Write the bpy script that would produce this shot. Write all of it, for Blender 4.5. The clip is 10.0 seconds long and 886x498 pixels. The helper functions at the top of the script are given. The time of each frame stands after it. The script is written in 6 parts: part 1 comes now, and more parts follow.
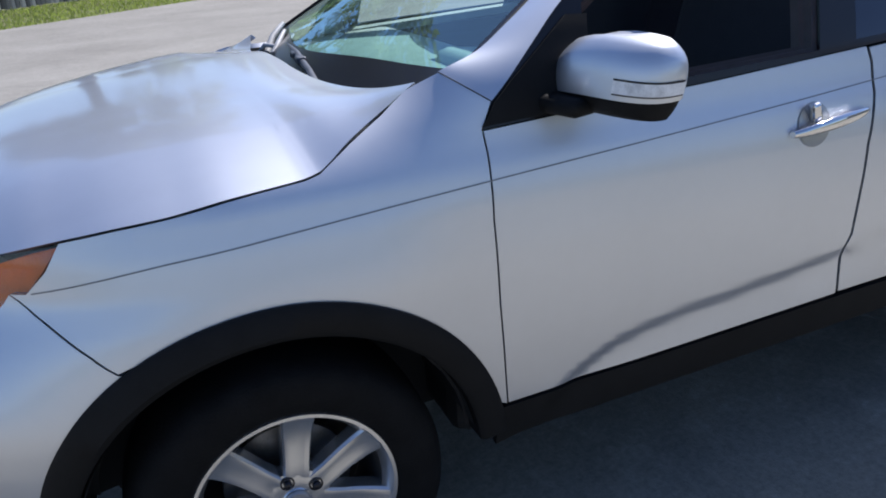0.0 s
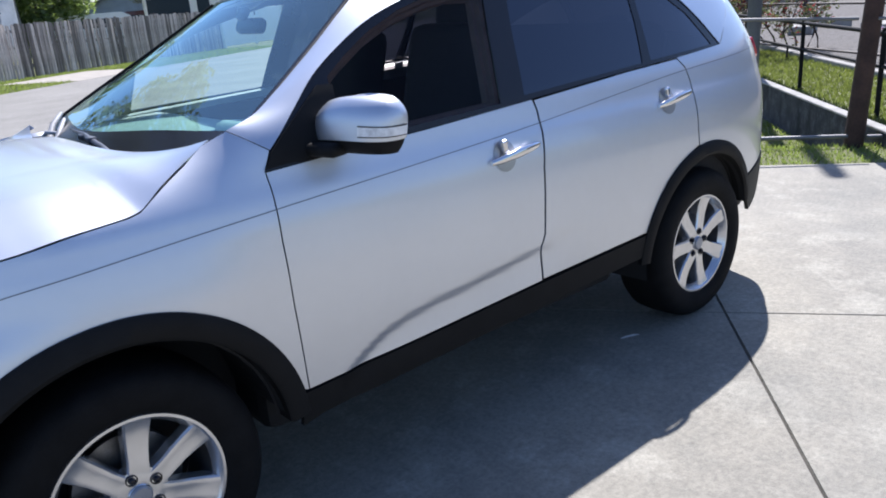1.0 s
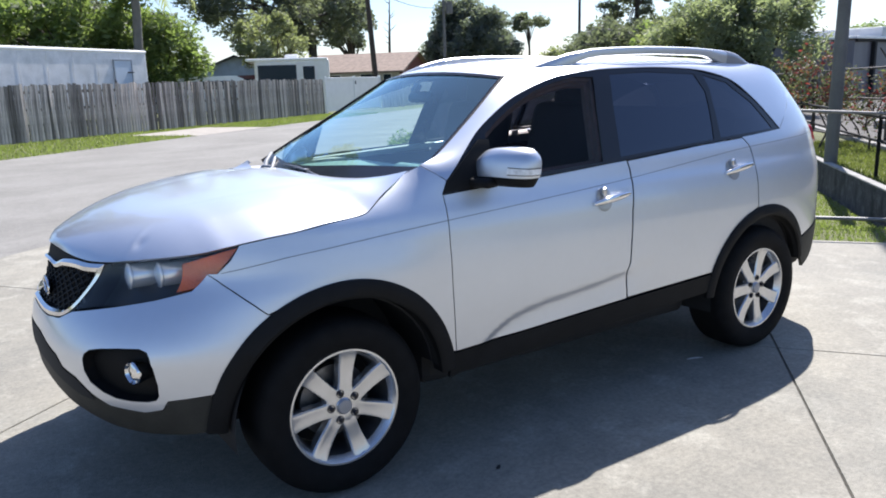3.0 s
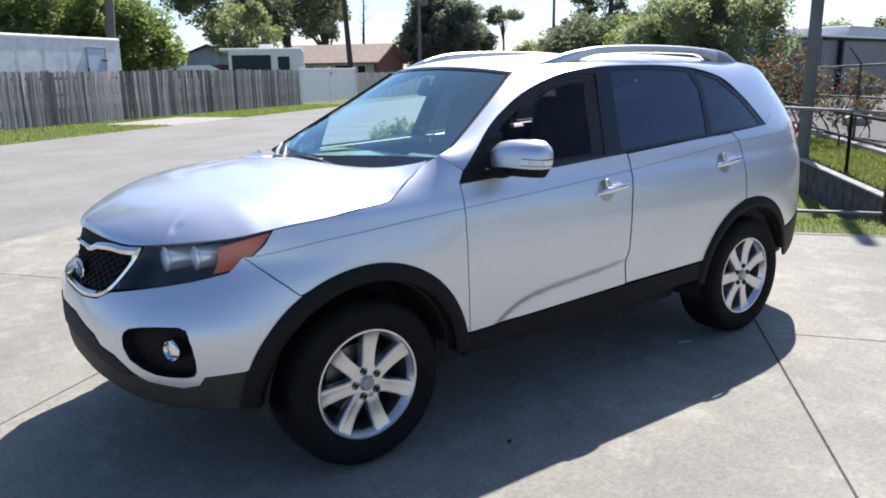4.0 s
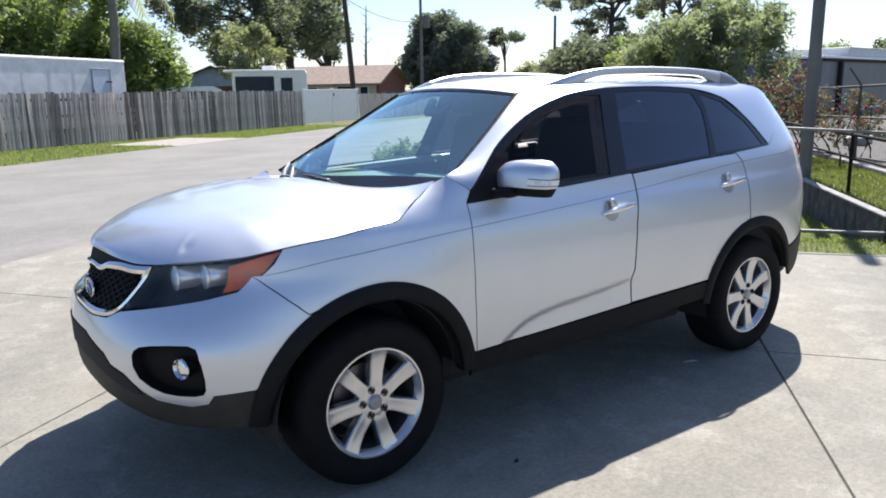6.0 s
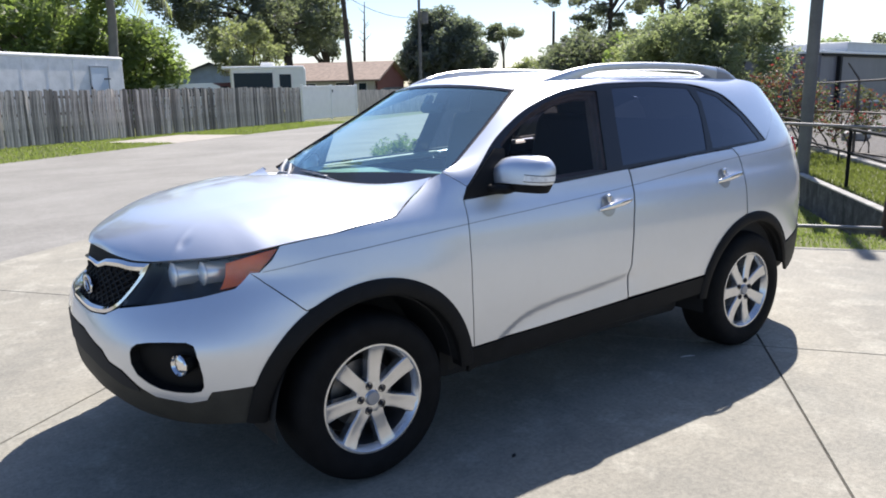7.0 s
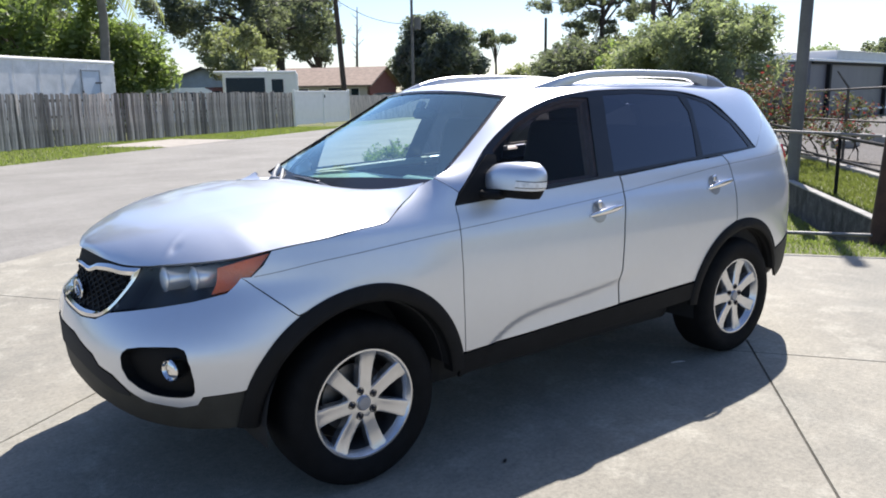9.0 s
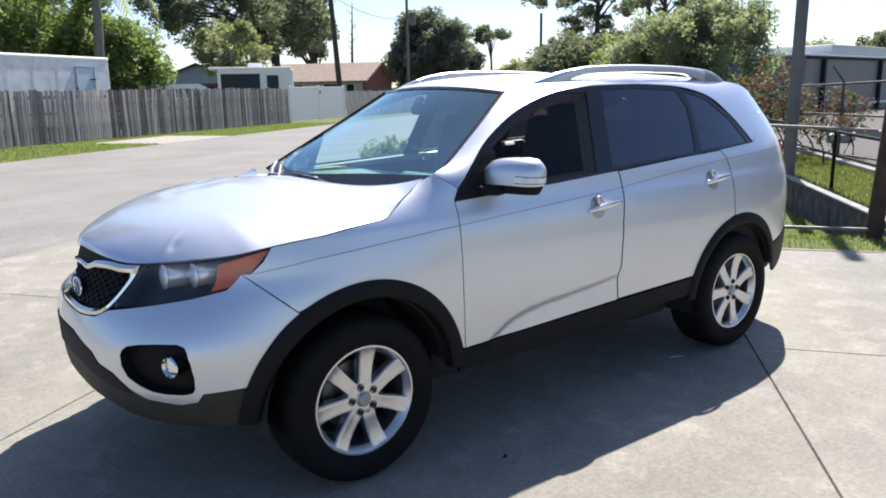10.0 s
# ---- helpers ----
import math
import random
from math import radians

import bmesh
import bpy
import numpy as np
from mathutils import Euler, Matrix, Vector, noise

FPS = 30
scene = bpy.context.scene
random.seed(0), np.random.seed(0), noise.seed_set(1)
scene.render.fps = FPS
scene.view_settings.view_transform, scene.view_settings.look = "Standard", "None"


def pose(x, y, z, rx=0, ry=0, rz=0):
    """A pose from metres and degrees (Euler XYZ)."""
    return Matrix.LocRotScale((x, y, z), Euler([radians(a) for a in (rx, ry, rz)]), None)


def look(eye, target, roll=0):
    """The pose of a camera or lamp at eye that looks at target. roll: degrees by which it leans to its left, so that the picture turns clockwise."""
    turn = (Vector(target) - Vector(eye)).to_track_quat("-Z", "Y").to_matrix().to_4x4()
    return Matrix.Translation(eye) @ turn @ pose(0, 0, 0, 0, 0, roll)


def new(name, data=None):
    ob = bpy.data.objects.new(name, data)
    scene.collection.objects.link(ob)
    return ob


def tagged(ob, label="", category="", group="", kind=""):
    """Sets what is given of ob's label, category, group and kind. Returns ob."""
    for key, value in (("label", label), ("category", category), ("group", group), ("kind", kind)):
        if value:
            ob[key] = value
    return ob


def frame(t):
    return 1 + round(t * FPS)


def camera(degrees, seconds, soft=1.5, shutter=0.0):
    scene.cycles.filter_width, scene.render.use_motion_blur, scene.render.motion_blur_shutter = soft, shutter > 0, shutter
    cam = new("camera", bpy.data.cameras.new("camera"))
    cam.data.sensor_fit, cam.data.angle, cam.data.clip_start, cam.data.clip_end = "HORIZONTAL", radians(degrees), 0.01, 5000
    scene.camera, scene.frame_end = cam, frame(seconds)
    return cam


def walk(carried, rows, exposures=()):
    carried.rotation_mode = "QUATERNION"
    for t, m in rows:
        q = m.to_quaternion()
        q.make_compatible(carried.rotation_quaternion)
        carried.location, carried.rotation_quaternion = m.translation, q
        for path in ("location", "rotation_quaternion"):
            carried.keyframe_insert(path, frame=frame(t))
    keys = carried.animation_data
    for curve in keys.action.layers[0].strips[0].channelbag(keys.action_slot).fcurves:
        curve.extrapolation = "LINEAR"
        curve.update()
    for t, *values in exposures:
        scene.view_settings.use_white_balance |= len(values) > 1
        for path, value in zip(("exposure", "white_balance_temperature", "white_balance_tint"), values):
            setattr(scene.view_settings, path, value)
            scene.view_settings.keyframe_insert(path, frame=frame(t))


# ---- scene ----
cam = camera(60.0, 10.0, 1.85)
PATH = [
    (0, (-0.160, -2.312, 1.557), (0.506, -0.602, 0.764), -3.60),
    (0.5, (-0.296, -2.549, 1.582), (0.791, -1.004, 0.927), -1.69),
    (1, (-0.469, -2.794, 1.562), (0.745, -1.331, 0.943), -4.35),
    (1.5, (-0.738, -2.951, 1.573), (0.411, -1.393, 1.070), -3.83),
    (2, (-1.007, -3.138, 1.607), (0.115, -1.541, 1.170), -3.58),
    (2.5, (-1.118, -3.357, 1.598), (-0.040, -1.726, 1.172), -1.98),
    (4, (-1.510, -3.480, 1.620), (-0.353, -1.913, 1.167), -0.89),
    (4.5, (-1.532, -3.475, 1.613), (-0.382, -1.903, 1.159), -1.16),
    (5, (-1.537, -3.476, 1.614), (-0.382, -1.910, 1.152), -0.90),
    (5.5, (-1.542, -3.475, 1.615), (-0.389, -1.900, 1.179), -0.83),
    (6, (-1.543, -3.483, 1.622), (-0.382, -1.905, 1.220), -0.92),
    (7.5, (-1.540, -3.502, 1.625), (-0.377, -1.929, 1.209), -1.23),
    (8, (-1.546, -3.505, 1.628), (-0.368, -1.937, 1.237), -1.19),
    (8.5, (-1.550, -3.510, 1.625), (-0.375, -1.941, 1.227), -1.00),
    (9, (-1.546, -3.506, 1.625), (-0.366, -1.941, 1.227), -0.78),
    (9.5, (-1.557, -3.501, 1.625), (-0.379, -1.935, 1.226), -0.67),
    (10, (-1.557, -3.495, 1.626), (-0.370, -1.938, 1.217), -0.95),
]
LIGHTING = [(0, .62, 6080, 18), (.5, .82, 5950, 20), (1, .92, 5960, 19), (2.5, .96, 6150, 17), (4.5, .87, 6230, 16.5), (7.5, .93, 6450, 16.5), (10, .93, 6450, 16.5)]
walk(cam, [(t, look(eye, target, roll)) for t, eye, target, roll in PATH], LIGHTING)


# ---- world and light ----
SUN_TO = Vector((0.66, 0.435, 1.0)).normalized()
world = bpy.data.worlds.new("sky")
scene.world = world
world.use_nodes = True
_n = world.node_tree.nodes
_sky = _n.new("ShaderNodeTexSky")
_sky.sky_type, _sky.sun_disc = "NISHITA", False
_sky.sun_elevation = math.asin(SUN_TO.z)
_sky.sun_rotation = math.atan2(SUN_TO.x, SUN_TO.y)
_sky.dust_density, _sky.ozone_density = 0.7, 5.0
world.node_tree.links.new(_sky.outputs[0], _n["Background"].inputs[0])
_n["Background"].inputs[1].default_value = 0.09
sun = new("sun", bpy.data.lights.new("sun", "SUN"))
sun.data.energy, sun.data.angle, sun.data.color = 4.95, radians(0.6), (1.0, 0.97, 0.875)
sun.matrix_world = look(SUN_TO * 50, (0, 0, 0))


# ---- materials ----
def mat(name, color, rough=0.5, metal=0.0, coat=0.0, vary=0.12, scale=8.0, bump=0.0, bump_scale=60.0, color2=None, spec=0.5, stretch=(1, 1, 1), random=0.0, grit=0.0, patches=None):
    """A surface with two scales of noise in its colour and roughness and a fine relief."""
    m = bpy.data.materials.new(name)
    m.use_nodes = True
    t = m.node_tree
    b = t.nodes["Principled BSDF"]
    coord = t.nodes.new("ShaderNodeTexCoord")
    mapping = t.nodes.new("ShaderNodeMapping")
    mapping.inputs["Scale"].default_value = stretch
    t.links.new(coord.outputs["Object"], mapping.inputs[0])
    big, small = t.nodes.new("ShaderNodeTexNoise"), t.nodes.new("ShaderNodeTexNoise")
    big.inputs["Scale"].default_value, big.inputs["Detail"].default_value = scale, 5
    small.inputs["Scale"].default_value, small.inputs["Detail"].default_value = scale * 9, 3
    for nd in (big, small):
        t.links.new(mapping.outputs[0], nd.inputs["Vector"])
    mix = t.nodes.new("ShaderNodeMix")
    mix.data_type = "RGBA"
    c2 = color2 or tuple(c * (1 - 2 * vary) for c in color)
    mix.inputs["A"].default_value, mix.inputs["B"].default_value = (*c2, 1), (*color, 1)
    add = t.nodes.new("ShaderNodeMath")
    add.operation = "MULTIPLY_ADD"
    t.links.new(small.outputs[0], add.inputs[0])
    add.inputs[1].default_value = 0.45
    t.links.new(big.outputs[0], add.inputs[2])
    sub = t.nodes.new("ShaderNodeMapRange")
    sub.inputs[1].default_value, sub.inputs[2].default_value = 0.45, 0.95
    t.links.new(add.outputs[0], sub.inputs[0])
    t.links.new(sub.outputs[0], mix.inputs["Factor"])
    out = mix.outputs["Result"]
    if random:
        info, hsv, rng = t.nodes.new("ShaderNodeObjectInfo"), t.nodes.new("ShaderNodeHueSaturation"), t.nodes.new("ShaderNodeMapRange")
        rng.inputs[3].default_value, rng.inputs[4].default_value = 1 - random, 1 + random
        t.links.new(info.outputs["Random"], rng.inputs[0])
        t.links.new(rng.outputs[0], hsv.inputs["Value"])
        t.links.new(out, hsv.inputs["Color"])
        out = hsv.outputs[0]
    if patches:
        # worn pale patches and wide grey stains
        for colour, size, lo, hi, most in patches:
            nz, rg, over = t.nodes.new("ShaderNodeTexNoise"), t.nodes.new("ShaderNodeMapRange"), t.nodes.new("ShaderNodeMix")
            nz.inputs["Scale"].default_value, nz.inputs["Detail"].default_value, nz.inputs["Roughness"].default_value = size, 9, 0.72
            rg.inputs[1].default_value, rg.inputs[2].default_value, rg.inputs[4].default_value = lo, hi, most
            over.data_type = "RGBA"
            over.inputs["B"].default_value = (*colour, 1)
            t.links.new(coord.outputs["Object"], nz.inputs["Vector"])
            t.links.new(nz.outputs[0], rg.inputs[0])
            t.links.new(rg.outputs[0], over.inputs["Factor"])
            t.links.new(out, over.inputs["A"])
            out = over.outputs["Result"]
    if grit:
        spk, gr, mul = t.nodes.new("ShaderNodeTexNoise"), t.nodes.new("ShaderNodeMapRange"), t.nodes.new("ShaderNodeHueSaturation")
        spk.inputs["Scale"].default_value, spk.inputs["Detail"].default_value, spk.inputs["Roughness"].default_value = 38, 7, 0.85
        gr.inputs[1].default_value, gr.inputs[2].default_value = 0.3, 0.7
        gr.inputs[3].default_value, gr.inputs[4].default_value = 1 - grit, 1 + grit
        t.links.new(coord.outputs["Object"], spk.inputs["Vector"])
        t.links.new(spk.outputs[0], gr.inputs[0])
        t.links.new(gr.outputs[0], mul.inputs["Value"])
        t.links.new(out, mul.inputs["Color"])
        out = mul.outputs[0]
    t.links.new(out, b.inputs["Base Color"])
    b.inputs["Roughness"].default_value, b.inputs["Metallic"].default_value = rough, metal
    b.inputs["Coat Weight"].default_value, b.inputs["Coat Roughness"].default_value = coat, 0.03
    b.inputs["Specular IOR Level"].default_value = spec
    if bump:
        bp, nz = t.nodes.new("ShaderNodeBump"), t.nodes.new("ShaderNodeTexNoise")
        nz.inputs["Scale"].default_value, nz.inputs["Detail"].default_value = bump_scale, 4
        t.links.new(mapping.outputs[0], nz.inputs["Vector"])
        t.links.new(nz.outputs[0], bp.inputs["Height"])
        bp.inputs["Strength"].default_value, bp.inputs["Distance"].default_value = bump, 0.02
        t.links.new(bp.outputs[0], b.inputs["Normal"])
    return m


def glass(name, tint, ior=1.5, haze=0.0, sheen=(1, 1, 1)):
    """A thin pane: tinted see-through with a Fresnel gloss."""
    m = bpy.data.materials.new(name)
    m.use_nodes = True
    t = m.node_tree
    t.nodes.remove(t.nodes["Principled BSDF"])
    see, gloss, mixs, face, power, grow = (t.nodes.new(k) for k in ("ShaderNodeBsdfTransparent", "ShaderNodeBsdfGlossy", "ShaderNodeMixShader", "ShaderNodeLayerWeight", "ShaderNodeMath", "ShaderNodeMath"))
    see.inputs[0].default_value = (*tint, 1)
    gloss.inputs["Roughness"].default_value = 0.01
    gloss.inputs[0].default_value = (*sheen, 1)
    face.inputs[0].default_value = 0.5
    power.operation, power.inputs[1].default_value = "POWER", 4.0
    f0 = 2 * ((ior - 1) / (ior + 1)) ** 2
    grow.operation, grow.inputs[1].default_value, grow.inputs[2].default_value = "MULTIPLY_ADD", 1 - f0, f0
    t.links.new(face.outputs["Facing"], power.inputs[0])
    t.links.new(power.outputs[0], grow.inputs[0])
    t.links.new(grow.outputs[0], mixs.inputs[0])
    t.links.new(see.outputs[0], mixs.inputs[1])
    t.links.new(gloss.outputs[0], mixs.inputs[2])
    last = mixs
    if haze:
        # thin dust layer, tinted teal to put sky reflection into its colour
        dust_veil, over = t.nodes.new("ShaderNodeBsdfDiffuse"), t.nodes.new("ShaderNodeMixShader")
        dust_veil.inputs[0].default_value = (.55, .80, .84, 1)
        over.inputs[0].default_value = haze
        t.links.new(mixs.outputs[0], over.inputs[1])
        t.links.new(dust_veil.outputs[0], over.inputs[2])
        last = over
    t.links.new(last.outputs[0], t.nodes["Material Output"].inputs[0])
    return m


PAINT = mat("silver paint", (0.65, 0.677, 0.73), 0.45, 0.90, 1.0, 0.02, 3.0)
PAINT.node_tree.nodes["Principled BSDF"].inputs["Coat Roughness"].default_value = 0.09
CLAD = mat("black textured plastic", (0.009, 0.009, 0.0095), 0.62, 0, 0, 0.2, 12, 0.15, 400, spec=0.18)
GLOSSBLACK = mat("gloss black trim", (0.014, 0.013, 0.016), 0.22, 0, 0.1, 0.1, spec=0.35)
DARK = mat("dark inner shell", (0.011, 0.011, 0.012), 0.8)
RUBBER = mat("tyre rubber", (0.0085, 0.0085, 0.009), 0.75, 0, 0, 0.25, 20, 0.2, 200, spec=0.16)
ALLOY = mat("alloy wheel paint", (0.66, 0.66, 0.67), 0.27, 0.85, 0.4, 0.05, 20)
SOFTCHROME = mat("lamp reflector", (0.95, 0.955, 0.96), 0.17, 0.6, 0, 0.03)
RAILSILVER = mat("bright silver roof rail", (0.62, 0.62, 0.64), 0.34, 0.7, 0.5, 0.03, 12)
RAILGREY = mat("grey rail foot", (0.30, 0.31, 0.34), 0.42, 0.5, 0.3, 0.05, 12)
CHROME = mat("chrome", (0.74, 0.74, 0.75), 0.10, 1.0, 0, 0.01)
STEEL = mat("dull steel", (0.3, 0.29, 0.28), 0.45, 0.9, 0, 0.2, 30)
AMBER = mat("amber lens", (0.80, 0.14, 0.008), 0.2, 0, 0.6, 0.2, 14, 0.3, 60)
LAMPBLACK = mat("lamp housing", (0.022, 0.024, 0.027), 0.35, 0.2)
REDLENS = mat("red lens", (0.55, 0.015, 0.02), 0.1, 0, 1.0)
LAMPGLASS = mat("pale lamp glass", (0.42, 0.50, 0.60), 0.12, 0.3, 1.0, 0.05)
CLEARLENS = glass("clear lens", (0.94, 0.95, 0.96), 1.3, 0.002)
# teal haze and bluish sheen carry the sky's reflection as colour
WINDSHIELD = glass("windshield glass", (0.74, 0.99, 0.96), 1.80, 0.03, (0.66, 0.92, 1.0))
FRONT_TINT = glass("lightly tinted window glass", (0.58, 0.54, 0.55), 1.12)
TINT = glass("tinted window glass", (0.04, 0.047, 0.07), 1.54, 0.0, (0.88, 0.90, 1.0))
SEATCLOTH = mat("dark seat cloth", (0.018, 0.018, 0.02), 0.9, 0, 0, 0.2, 30, 0.2, 500)
DASH = mat("grey dashboard plastic", (0.36, 0.39, 0.36), 0.6, 0, 0, 0.1, 20, 0.1, 500)
FRAMETRIM = mat("grey brown frame trim", (0.16, 0.13, 0.12), 0.6, 0, 0, 0.15, 20)
STRIPE = mat("grey pinstripe", (0.22, 0.23, 0.25), 0.4, 0.3)
CONCRETE = mat("drive concrete", (0.286, 0.268, 0.220), 0.85, 0, 0, 0.13, 0.9, 0.25, 130, (0.180, 0.172, 0.146), random=0.05, grit=0.36,
               patches=(((0.36, 0.345, 0.29), 2.6, .52, .62, .55), ((0.175, 0.172, 0.150), .6, .5, .64, .6), ((0.20, 0.195, 0.165), 9, .55, .68, .5)))
JOINT = mat("concrete joint", (0.11, 0.10, 0.088), 0.95, 0, 0, 0.3, 20)
ASPHALT = mat("worn asphalt", (0.243, 0.235, 0.216), 0.9, 0, 0, 0.1, 0.6, 0.6, 60, (0.168, 0.161, 0.146), stretch=(.8, 1.3, 1), grit=0.34)
GRASS = mat("grass", (0.13, 0.145, 0.05), 0.9, 0, 0, 0.2, 1.5, 0.8, 60, (0.09, 0.095, 0.035))
SAND = mat("sandy bare strip", (0.37, 0.34, 0.30), 0.95, 0, 0, 0.15, 3, 0.2, 60)
FENCEPIPE = mat("dark weathered fence pipe", (0.12, 0.105, 0.095), 0.6, 0.4, 0, 0.3, 12)
GRAVEL = mat("pale gravel", (0.15, 0.14, 0.13), 0.95, 0, 0, 0.3, 14, 0.8, 60)
BOARD = mat("weathered fence board", (0.60, 0.54, 0.49), 0.9, 0, 0, 0.25, 3, 0.3, 30, (0.06, 0.048, 0.042), stretch=(9, 9, 0.4), random=0.66)
VINYL = mat("white vinyl", (0.90, 0.90, 0.89), 0.45, 0, 0, 0.04, 3)
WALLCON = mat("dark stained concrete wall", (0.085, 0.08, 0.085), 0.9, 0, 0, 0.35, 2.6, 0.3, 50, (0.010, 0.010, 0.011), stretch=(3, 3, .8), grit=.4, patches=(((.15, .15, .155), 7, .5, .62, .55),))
CAPCON = mat("pale concrete coping", (0.36, 0.35, 0.325), 0.9, 0, 0, 0.2, 6)
GALV = mat("galvanised pipe", (0.21, 0.21, 0.21), 0.5, 0.5, 0, 0.15, 10)
PIPEDARK = mat("dark painted pipe", (0.013, 0.013, 0.014), 0.7, 0, 0, 0.2, 12, spec=0.15)
RUSTWOOD = mat("brown rusty post", (0.075, 0.04, 0.028), 0.8, 0, 0, 0.3, 6, 0.4, 40)
POLEWOOD = mat("dark wooden pole", (0.075, 0.06, 0.05), 0.9, 0, 0, 0.25, 4, 0.3, 30, stretch=(4, 4, .5))
POLECON = mat("concrete pole", (0.19, 0.183, 0.175), 0.85, 0, 0, 0.15, 3)
BARK = mat("bark", (0.085, 0.07, 0.058), 0.95, 0, 0, 0.3, 5, 0.6, 25)


# ---- building helpers ----
def thing(name, label, category, at=(0, 0, 0), group="", kind=""):
    ob = new(name)
    ob.empty_display_size = 0.2
    ob.location = at
    return tagged(ob, label, category, group, kind)


def unplace(parent):
    """The inverse that lets a part keep its world coordinates: only top-level things are moved."""
    return Matrix() if parent.parent else Matrix.Translation(-parent.location)


def outward(bm, mid=(1.35, 0, .7)):
    """Turns a sheet's faces away from mid."""
    bm.normal_update()
    if sum((f.calc_center_median() - Vector(mid)).dot(f.normal) * f.calc_area() for f in bm.faces) < 0:
        bmesh.ops.reverse_faces(bm, faces=bm.faces)
    return bm


def part(name, bm, material, parent=None, label="", smooth=None):
    """Links a bmesh, in world coordinates, as one mesh object under a thing or a part."""
    me = bpy.data.meshes.new(name)
    bm.to_mesh(me)
    bm.free()
    me.materials.append(material)
    if smooth is not None:
        me.shade_smooth()
        me.set_sharp_from_angle(angle=radians(smooth))
    ob = new(name, me)
    if parent:
        ob.parent = parent
        ob.matrix_parent_inverse = unplace(parent)
    if label:
        ob["label"] = label
    return ob


def box(bm, c, size, m=None, bevel=0.0):
    """Adds a box of that size round c, turned by m, with rounded edges."""
    mm = Matrix.Translation(c) @ (m or Matrix()) @ Matrix.Diagonal((*size, 1))
    g = bmesh.ops.create_cube(bm, size=1, matrix=mm)
    if bevel:
        es = list({e for v in g["verts"] for e in v.link_edges})
        bmesh.ops.bevel(bm, geom=es, offset=bevel, segments=2, affect="EDGES", profile=0.5)
    return bm


def tube(bm, pts, r, n=10, cap=True):
    """Adds a round bar through pts; r is one radius or one for each point."""
    pts = [Vector(p) for p in pts]
    rs = r if isinstance(r, (list, tuple)) else [r] * len(pts)
    rings = []
    for i, p in enumerate(pts):
        d = (pts[min(i + 1, len(pts) - 1)] - pts[max(i - 1, 0)]).normalized()
        a = d.cross(Vector((0, 0, 1)) if abs(d.z) < 0.9 else Vector((1, 0, 0))).normalized()
        b = d.cross(a)
        rings.append([bm.verts.new(p + rs[i] * (math.cos(2 * math.pi * k / n) * a + math.sin(2 * math.pi * k / n) * b)) for k in range(n)])
    for q, w in zip(rings, rings[1:]):
        for k in range(n):
            bm.faces.new((q[k], q[(k + 1) % n], w[(k + 1) % n], w[k]))
    if cap:
        bm.faces.new(rings[0])
        bm.faces.new(rings[-1][::-1])
    return bm


def loft(bm, rows, close=False):
    """Adds a sheet through rows of points."""
    vs = [[bm.verts.new(p) for p in r] for r in rows]
    for a, b in zip(vs, vs[1:]):
        n = len(a)
        for k in range(n if close else n - 1):
            bm.faces.new((a[k], a[(k + 1) % n], b[(k + 1) % n], b[k]))
    return vs


def lathe_y(bm, profile, n=48, c=(0, 0, 0)):
    """Adds a body of revolution about the y axis through c; profile of (radius, y)."""
    rows = [[(c[0] + r * math.cos(2 * math.pi * k / n), c[1] + y, c[2] + r * math.sin(2 * math.pi * k / n)) for k in range(n)] for r, y in profile]
    loft(bm, rows, True)
    return bm


def spline(xs, ys):
    """A monotone cubic through the knots."""
    n = len(xs)
    h = [xs[i + 1] - xs[i] for i in range(n - 1)]
    d = [(ys[i + 1] - ys[i]) / h[i] for i in range(n - 1)]
    m = [d[0]] + [0 if d[i - 1] * d[i] <= 0 else 3 * (h[i] + h[i - 1]) / ((2 * h[i] + h[i - 1]) / d[i - 1] + (h[i] + 2 * h[i - 1]) / d[i]) for i in range(1, n - 1)] + [d[-1]]

    def g(x):
        x = min(max(x, xs[0]), xs[-1])
        i = 0
        while i < n - 2 and x > xs[i + 1]:
            i += 1
        t = (x - xs[i]) / h[i]
        return (1 + 2 * t) * (1 - t) ** 2 * ys[i] + t * (1 - t) ** 2 * h[i] * m[i] + t * t * (3 - 2 * t) * ys[i + 1] + t * t * (t - 1) * h[i] * m[i + 1]
    return g


# ---- ground ----
CU, SU = math.cos(radians(36.5)), math.sin(radians(36.5))


def un(u, n, z=0.0):
    """A place from metres along the street (u) and away from the house (n)."""
    return Vector((CU * u - SU * n, SU * u + CU * n, z))


def wall_n(u):
    """Where the ditch wall runs."""
    return -4.40 + (u - 5.46) * .1017


def height(u, n):
    """The lie of the land: level, with a ditch beside the far lot."""
    z, w = -0.03, wall_n(u)
    a = min(max((u - 5.75) / 1.1, 0), 1)
    b = min(max((n - w + .05) / .05, 0), 1) * min(max((1.2 - n) / 2.5, 0), 1)
    z -= 0.35 * a * b
    if n < w - .05 and u > 5.6:
        z += 0.10
    return z


def sheet(name, us, ns, material, dz=0.0, kind="structure", label="", category="ground", parent=None, level=None):
    bm = bmesh.new()
    loft(bm, [[un(u, n, (height(u, n) if level is None else level) + dz) for n in ns] for u in us])
    ob = part(name, bm, material)
    return tagged(ob, label, category, "", kind)


def steps(*stops):
    out = []
    for (a, b, k) in stops:
        out += [a + (b - a) * i / k for i in range(k)]
    return out + [stops[-1][1]]


